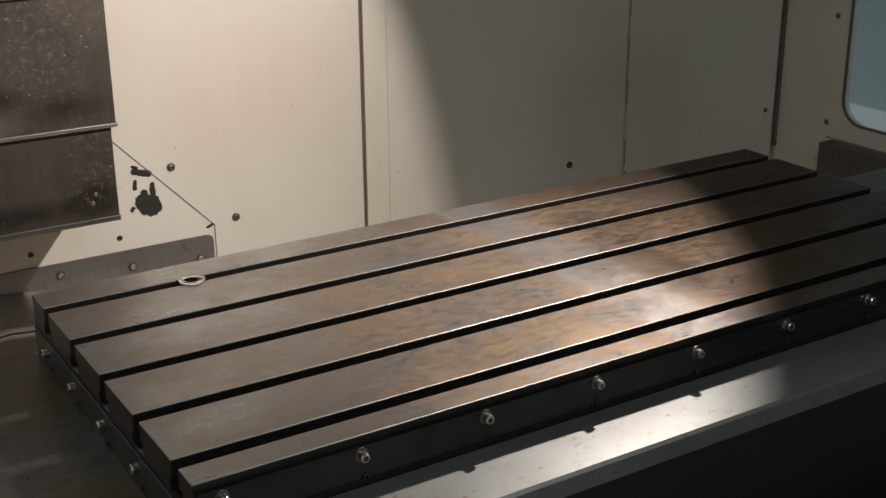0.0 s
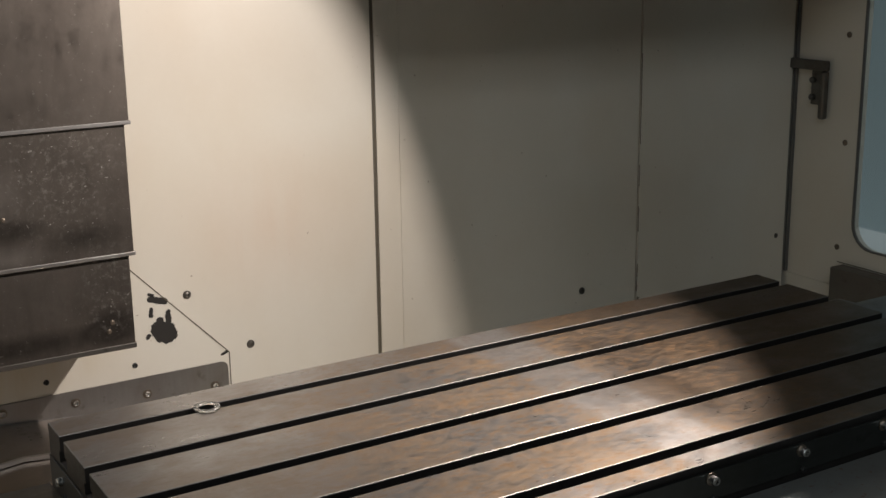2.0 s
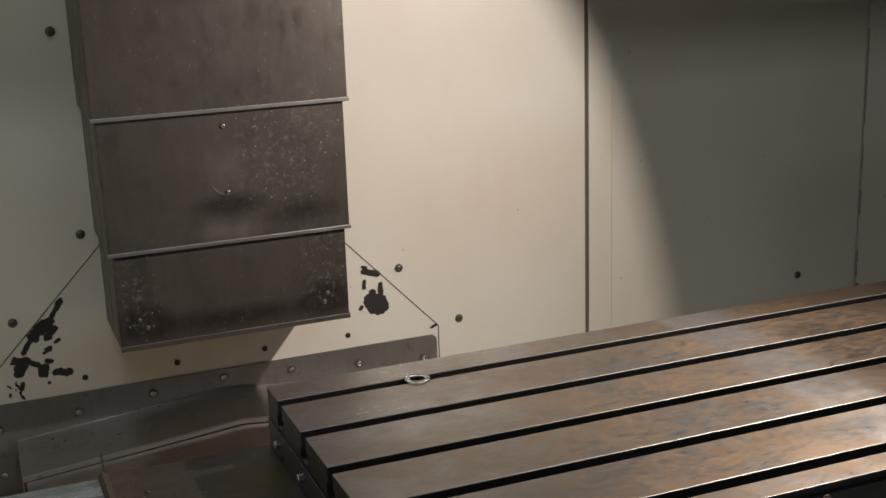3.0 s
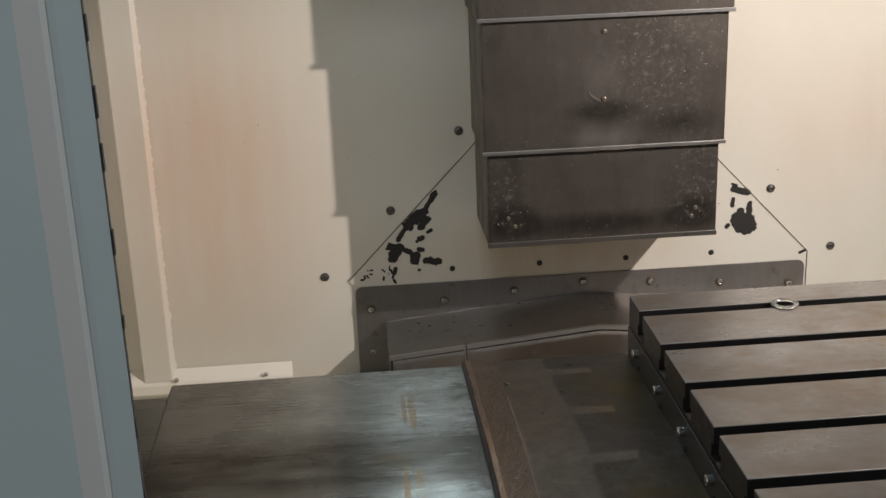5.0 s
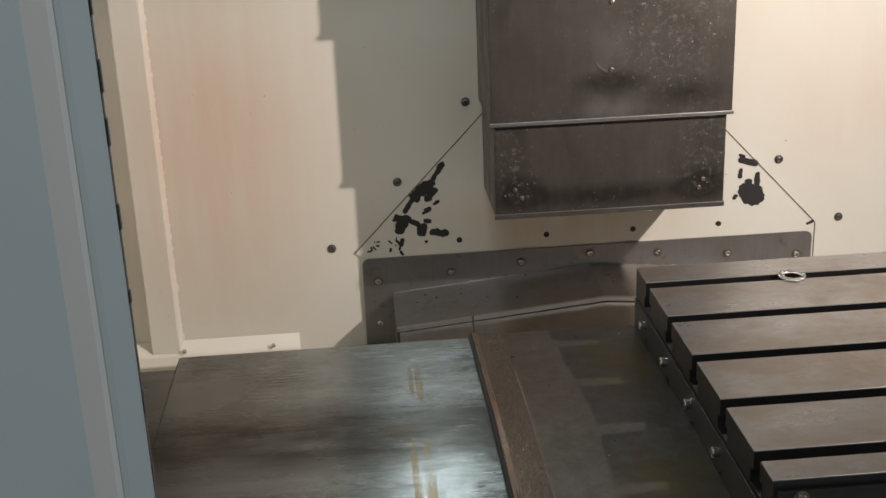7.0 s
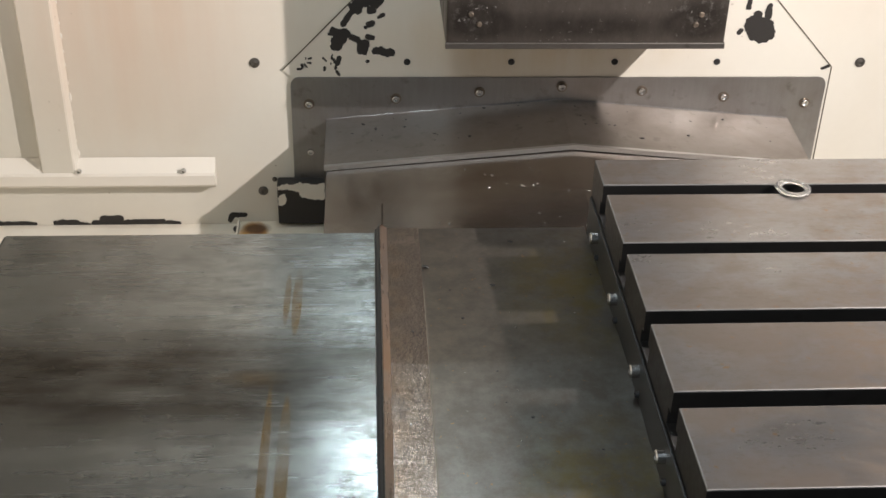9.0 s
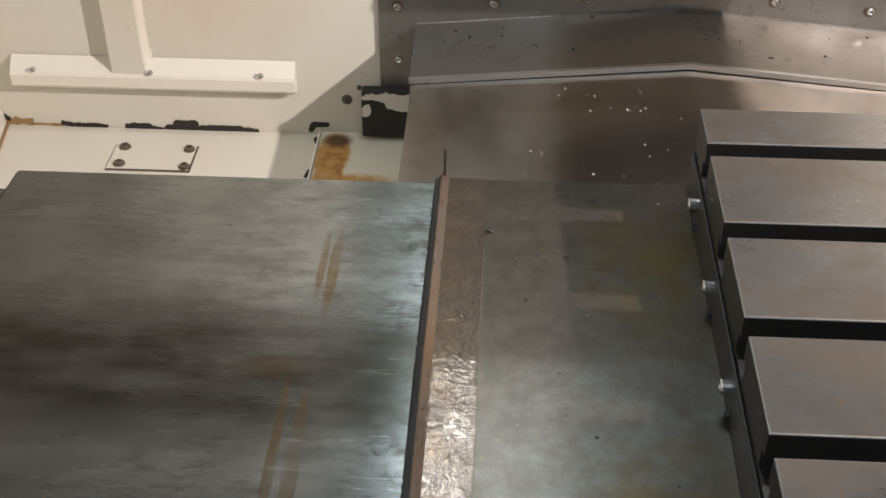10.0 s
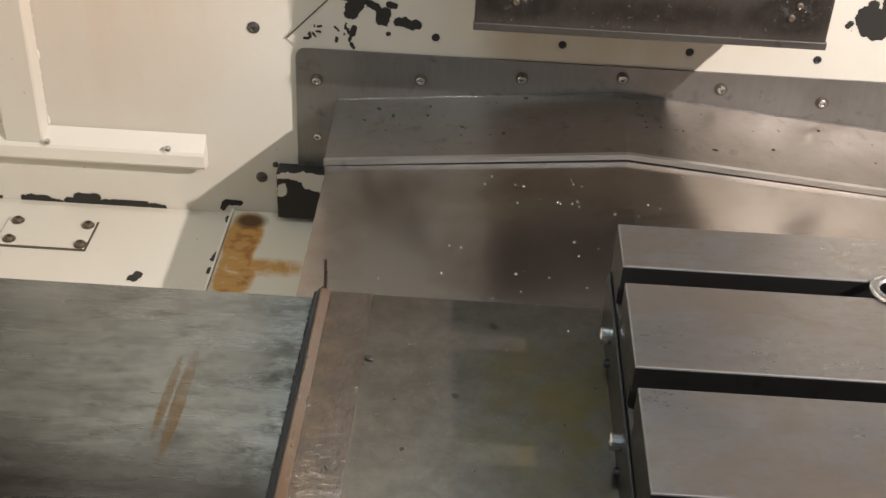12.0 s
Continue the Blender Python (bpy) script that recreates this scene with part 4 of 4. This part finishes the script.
flakes("paint_chip", scuffs + [(0.997, 0.674, 1.008, 0.679, 0.004), (0.83, 0.848, 0.84, 0.845, 0.003)], 9, on_panel, panel, "small dark flecks where the paint is scuffed", 0.0012, 0.4)
wall_sheet = bpy.data.objects["wall_back_sheet"]
on_wall = lambda u, v: (u, WALL_Y - 0.0008, v)
flakes("paint_chip", [(-0.637, 0.341, -0.616, 0.335, 0.006), (-0.612, 0.337, -0.556, 0.336, 0.006), (-0.514, 0.338, -0.476, 0.339, 0.007), (-0.468, 0.336, -0.450, 0.333, 0.004), (-0.438, 0.337, -0.300, 0.339, 0.007),
       (-0.420, 0.346, -0.385, 0.347, 0.008), (-0.300, 0.338, -0.270, 0.335, 0.005), (-0.166, 0.342, -0.160, 0.352, 0.006), (-0.158, 0.354, -0.138, 0.354, 0.006), (-0.75, 0.352, -0.742, 0.346, 0.005)],
       7, on_wall, wall_sheet, "black bare streaks along the wall's foot", 0.0014, 0.4)
flakes("rust_stain", [(-0.80, 0.347, -0.70, 0.341, 0.008), (-0.70, 0.337, -0.64, 0.336, 0.003)], 17, lambda u, v: (u, WALL_Y - 0.0006, v), wall_sheet, "orange rust creeping along the wall's foot", 0.0016, 0.7, RUSTJOINT)
ledge_back = bpy.data.objects["trim_back_ledge"]
on_ledge = lambda u, v: (u, v, 0.3336)
flakes("paint_chip", [(-0.270, 2.437, -0.267, 2.448, 0.008), (-0.151, 2.610, -0.153, 2.630, 0.005), (-0.156, 2.50, -0.154, 2.52, 0.004), (-0.156, 2.465, -0.155, 2.475, 0.004)], 11, on_ledge, ledge_back, "small bare spots in the ledge's paint", 0.0014, 0.7)
seam_sheet = bpy.data.objects["wall_back_sheet.002"]
flakes("grime", [(2.256, 0.62, 2.257, 0.70, 0.0022), (2.256, 0.80, 2.256, 0.87, 0.0020), (2.256, 0.93, 2.256, 0.99, 0.0018), (2.256, 1.05, 2.256, 1.30, 0.0016), (2.25, 0.585, 2.262, 0.60, 0.005)], 13, lambda u, v: (u, WALL_Y - 0.0066, v), seam_sheet, "grime along the joint of the panels", 0.0012, 0.6, GRIME)

# ---- back ledge: access plate, dark block, rusty pan ----
cover_plate = thing("access_plate", "small cream access plate held by four bolts on the ledge", "access plate", at=(-0.447, 2.54, 0.3335))
part("plate", boxed(-0.520, -0.371, 2.506, 2.587, 0.3337, 0.3362, 0.0008, 1), CREAM, cover_plate)
# dirty joint, widened in front and at right as a painted shadow line
part("shadow_joint", boxed(-0.5215, -0.3675, 2.5010, 2.588, 0.3333, 0.3339), GAP, cover_plate, "dark strip for the joint and shadow round the plate")
for x, y in ((-0.502, 2.574), (-0.382, 2.572), (-0.499, 2.519), (-0.379, 2.515)):
    part("bolt", lathe([(0.011, 0), (0.011, 0.0012), (0.008, 0.0015), (0.0075, 0.006), (0.004, 0.007), (0.0035, 0.004), (0, 0.004)], 12, 2, (x, y, 0.3362)), BROWNED, cover_plate)
block = thing("stop_block", "black stop block with cream paint flecks on the wall", "block", at=(-0.02, 2.635, 0.35))
part("block_body", boxed(-0.066, 0.030, 2.612, WALL_Y - 0.0002, 0.350, 0.440, 0.003), CHIP, block)
flakes("paint_fleck", [(-0.060, 0.434, 0.022, 0.434, 0.008), (-0.01, 0.424, 0.02, 0.418, 0.012), (-0.055, 0.41, -0.058, 0.40, 0.008)], 21, lambda u, v: (u, 2.6114, v), block, "cream paint flecks", 0.0014, 0.55, CREAM)
pan = thing("rust_pan", "cream pan stained by orange rust runs on the ledge", "pan", at=(-0.05, 2.5, 0.3335))
part("pan_sheet", boxed(-0.146, 0.032, 2.38, 2.640, 0.3336, 0.3415, 0.0015), RUSTED, pan)
part("pan_edge", boxed(-0.1505, -0.1463, 2.38, 2.640, 0.3336, 0.3450, 0.001), WHITER, pan, "raised cream edge of the pan")

# ---- right corner: low flange, skirting box, latch ----
structure("trim_skirting_low", boxed(RIGHT_X - 0.006, RIGHT_X - 0.0002, 2.4215, WALL_Y - 0.0135, 0.45, 0.588, 0.001), CREAM, "cream low flange along the side panel", "skirting")
structure("trim_skirting_box", boxed(RIGHT_X - 0.055, RIGHT_X - 0.0002, 1.0, 2.418, 0.35, 0.660, 0.003), SKIRT, "brownish steel skirting box along the side panel", "skirting")
structure("trim_skirting_groove", boxed(RIGHT_X - 0.0012, RIGHT_X - 0.0002, 1.0, 2.44, 0.6615, 0.664), GAP, "dark groove above the skirting box", "joint")
latch = thing("door_latch", "dark worn bent latch on the side panel beside the window", "latch", at=(RIGHT_X, 2.53, 1.17))
LX = RIGHT_X - 0.0005
part("latch_plate", boxed(LX - 0.012, LX, 2.520, 2.570, 1.120, 1.250, 0.003), LATCHGREY, latch)
part("latch_arm", boxed(LX - 0.030, LX - 0.013, 2.500, 2.642, 1.222, 1.252, 0.004), LATCHGREY, latch)
part("latch_grip", boxed(LX - 0.034, LX - 0.013, 2.500, 2.522, 1.082, 1.2215, 0.006), LATCHGREY, latch)
for z in (1.145, 1.195):
    part("latch_knob", lathe([(0.009, 0), (0.009, 0.012), (0.006, 0.015), (0, 0.015)], 12, 0, (LX - 0.027, 2.545, z)), LATCHGREY, latch)
structure("trim_corner_strip", boxed(RIGHT_X - 0.012, RIGHT_X - 0.0002, 2.632, WALL_Y - 0.0065, 0.592, 2.299), SEAL, "dark sealing strip in the corner", "joint")
button((2.808, WALL_Y - 0.006, 0.709), 1, 0.006)

# ---- seen through the side window ----
# backdrop and floor band get their brightness as emission
glow = bpy.data.materials.new("glowing_backdrop")
glow.use_nodes = True
gb = glow.node_tree.nodes["Principled BSDF"]
gb.inputs["Base Color"].default_value = (0.3, 0.36, 0.38, 1)
gb.inputs["Emission Color"].default_value = (0.36, 0.46, 0.48, 1)
gb.inputs["Emission Strength"].default_value = 0.14
structure("backdrop_window", boxed(5.45, 5.5, 2.2, 6.3, 0.0, 3.2), glow, "pale blue-grey distance outside the side window", "backdrop")
pale = bpy.data.materials.new("pale_low_band")
pale.use_nodes = True
pb = pale.node_tree.nodes["Principled BSDF"]
pb.inputs["Emission Color"].default_value = (0.62, 0.68, 0.68, 1)
pb.inputs["Emission Strength"].default_value = 0.19
structure("backdrop_low", boxed(3.4, 5.449, 2.72, 6.3, 0.001, 0.006), pale, "whitish glowing floor outside the side window", "backdrop")

# ---- plastic ring in the rear slot ----
ring = tagged(part("ring", lathe([(0.0120, 0.0008), (0.0128, 0.0028), (0.0160, 0.0034), (0.0196, 0.0028), (0.0203, 0.0008), (0.0196, 0.0), (0.0128, 0.0), (0.0120, 0.0008)], 26), PLASTIC, smooth=True),
              "clear plastic ring lying over the rear T-slot", "ring")
ring.location = (0.596, slots[0] - 0.002, TZ + 0.0001)

# ---- drops of coolant on the rear cover and the table-side cover ----
def drops(name, count, seed, spot, owner, size=1.0):
    rng = random.Random(seed)
    bm = bmesh.new()
    for _ in range(count):
        x, y, z = spot(rng)
        r = size * rng.choice((0.0010, 0.0014, 0.0018, 0.0026))
        bmesh.ops.create_uvsphere(bm, u_segments=8, v_segments=5, radius=r, matrix=Matrix.Translation((x, y, z)) @ Matrix.Diagonal((1, rng.uniform(1, 1.8), 0.6, 1)))
    ob = part(name, bm, ZINC, owner, "scattered bright coolant drops and chips", smooth=True)
    ob["kind"] = "stuff"


def on_rear(rng):
    x, y = rng.triangular(0.10, 0.62, 0.42), rng.uniform(2.02, 2.44)
    return x, y, 0.5903 - (2.56 - y) * 0.01429 - abs(x - MID) * 0.0889 + 0.0003


def on_cover(rng):
    x, y = rng.uniform(0.14, 0.37), rng.uniform(1.15, 1.73)
    return x, y, crown(y, 0.868) + 0.0014


drops("coolant_drops", 85, 31, on_rear, rear, 0.85)
drops("coolant_drops", 12, 33, on_cover, left_cover, 0.55)


def pits(rng):
    x, y = rng.uniform(0.06, 0.90), rng.uniform(2.50, 2.63)
    return x, y, 0.612 - (2.638 - y) * 0.094 - abs(x - MID) * 0.0923 + 0.0002


def crumbs(name, count, seed, spot, owner, label):
    rng = random.Random(seed)
    bm = bmesh.new()
    for _ in range(count):
        r = rng.choice((0.0011, 0.0015, 0.002, 0.0032))
        bmesh.ops.create_icosphere(bm, subdivisions=1, radius=r, matrix=Matrix.Translation(spot(rng)) @ Euler((0, 0, rng.uniform(0, 3))).to_matrix().to_4x4() @ Matrix.Diagonal((rng.uniform(1, 2.2), 1, 0.35, 1)))
    part(name, bm, CHIP, owner, label)["kind"] = "stuff"


crumbs("oil_specks", 34, 41, pits, rear, "dark specks of dried oil")
crumbs("oil_specks", 16, 43, on_cover, left_cover, "dark chips and oil specks")
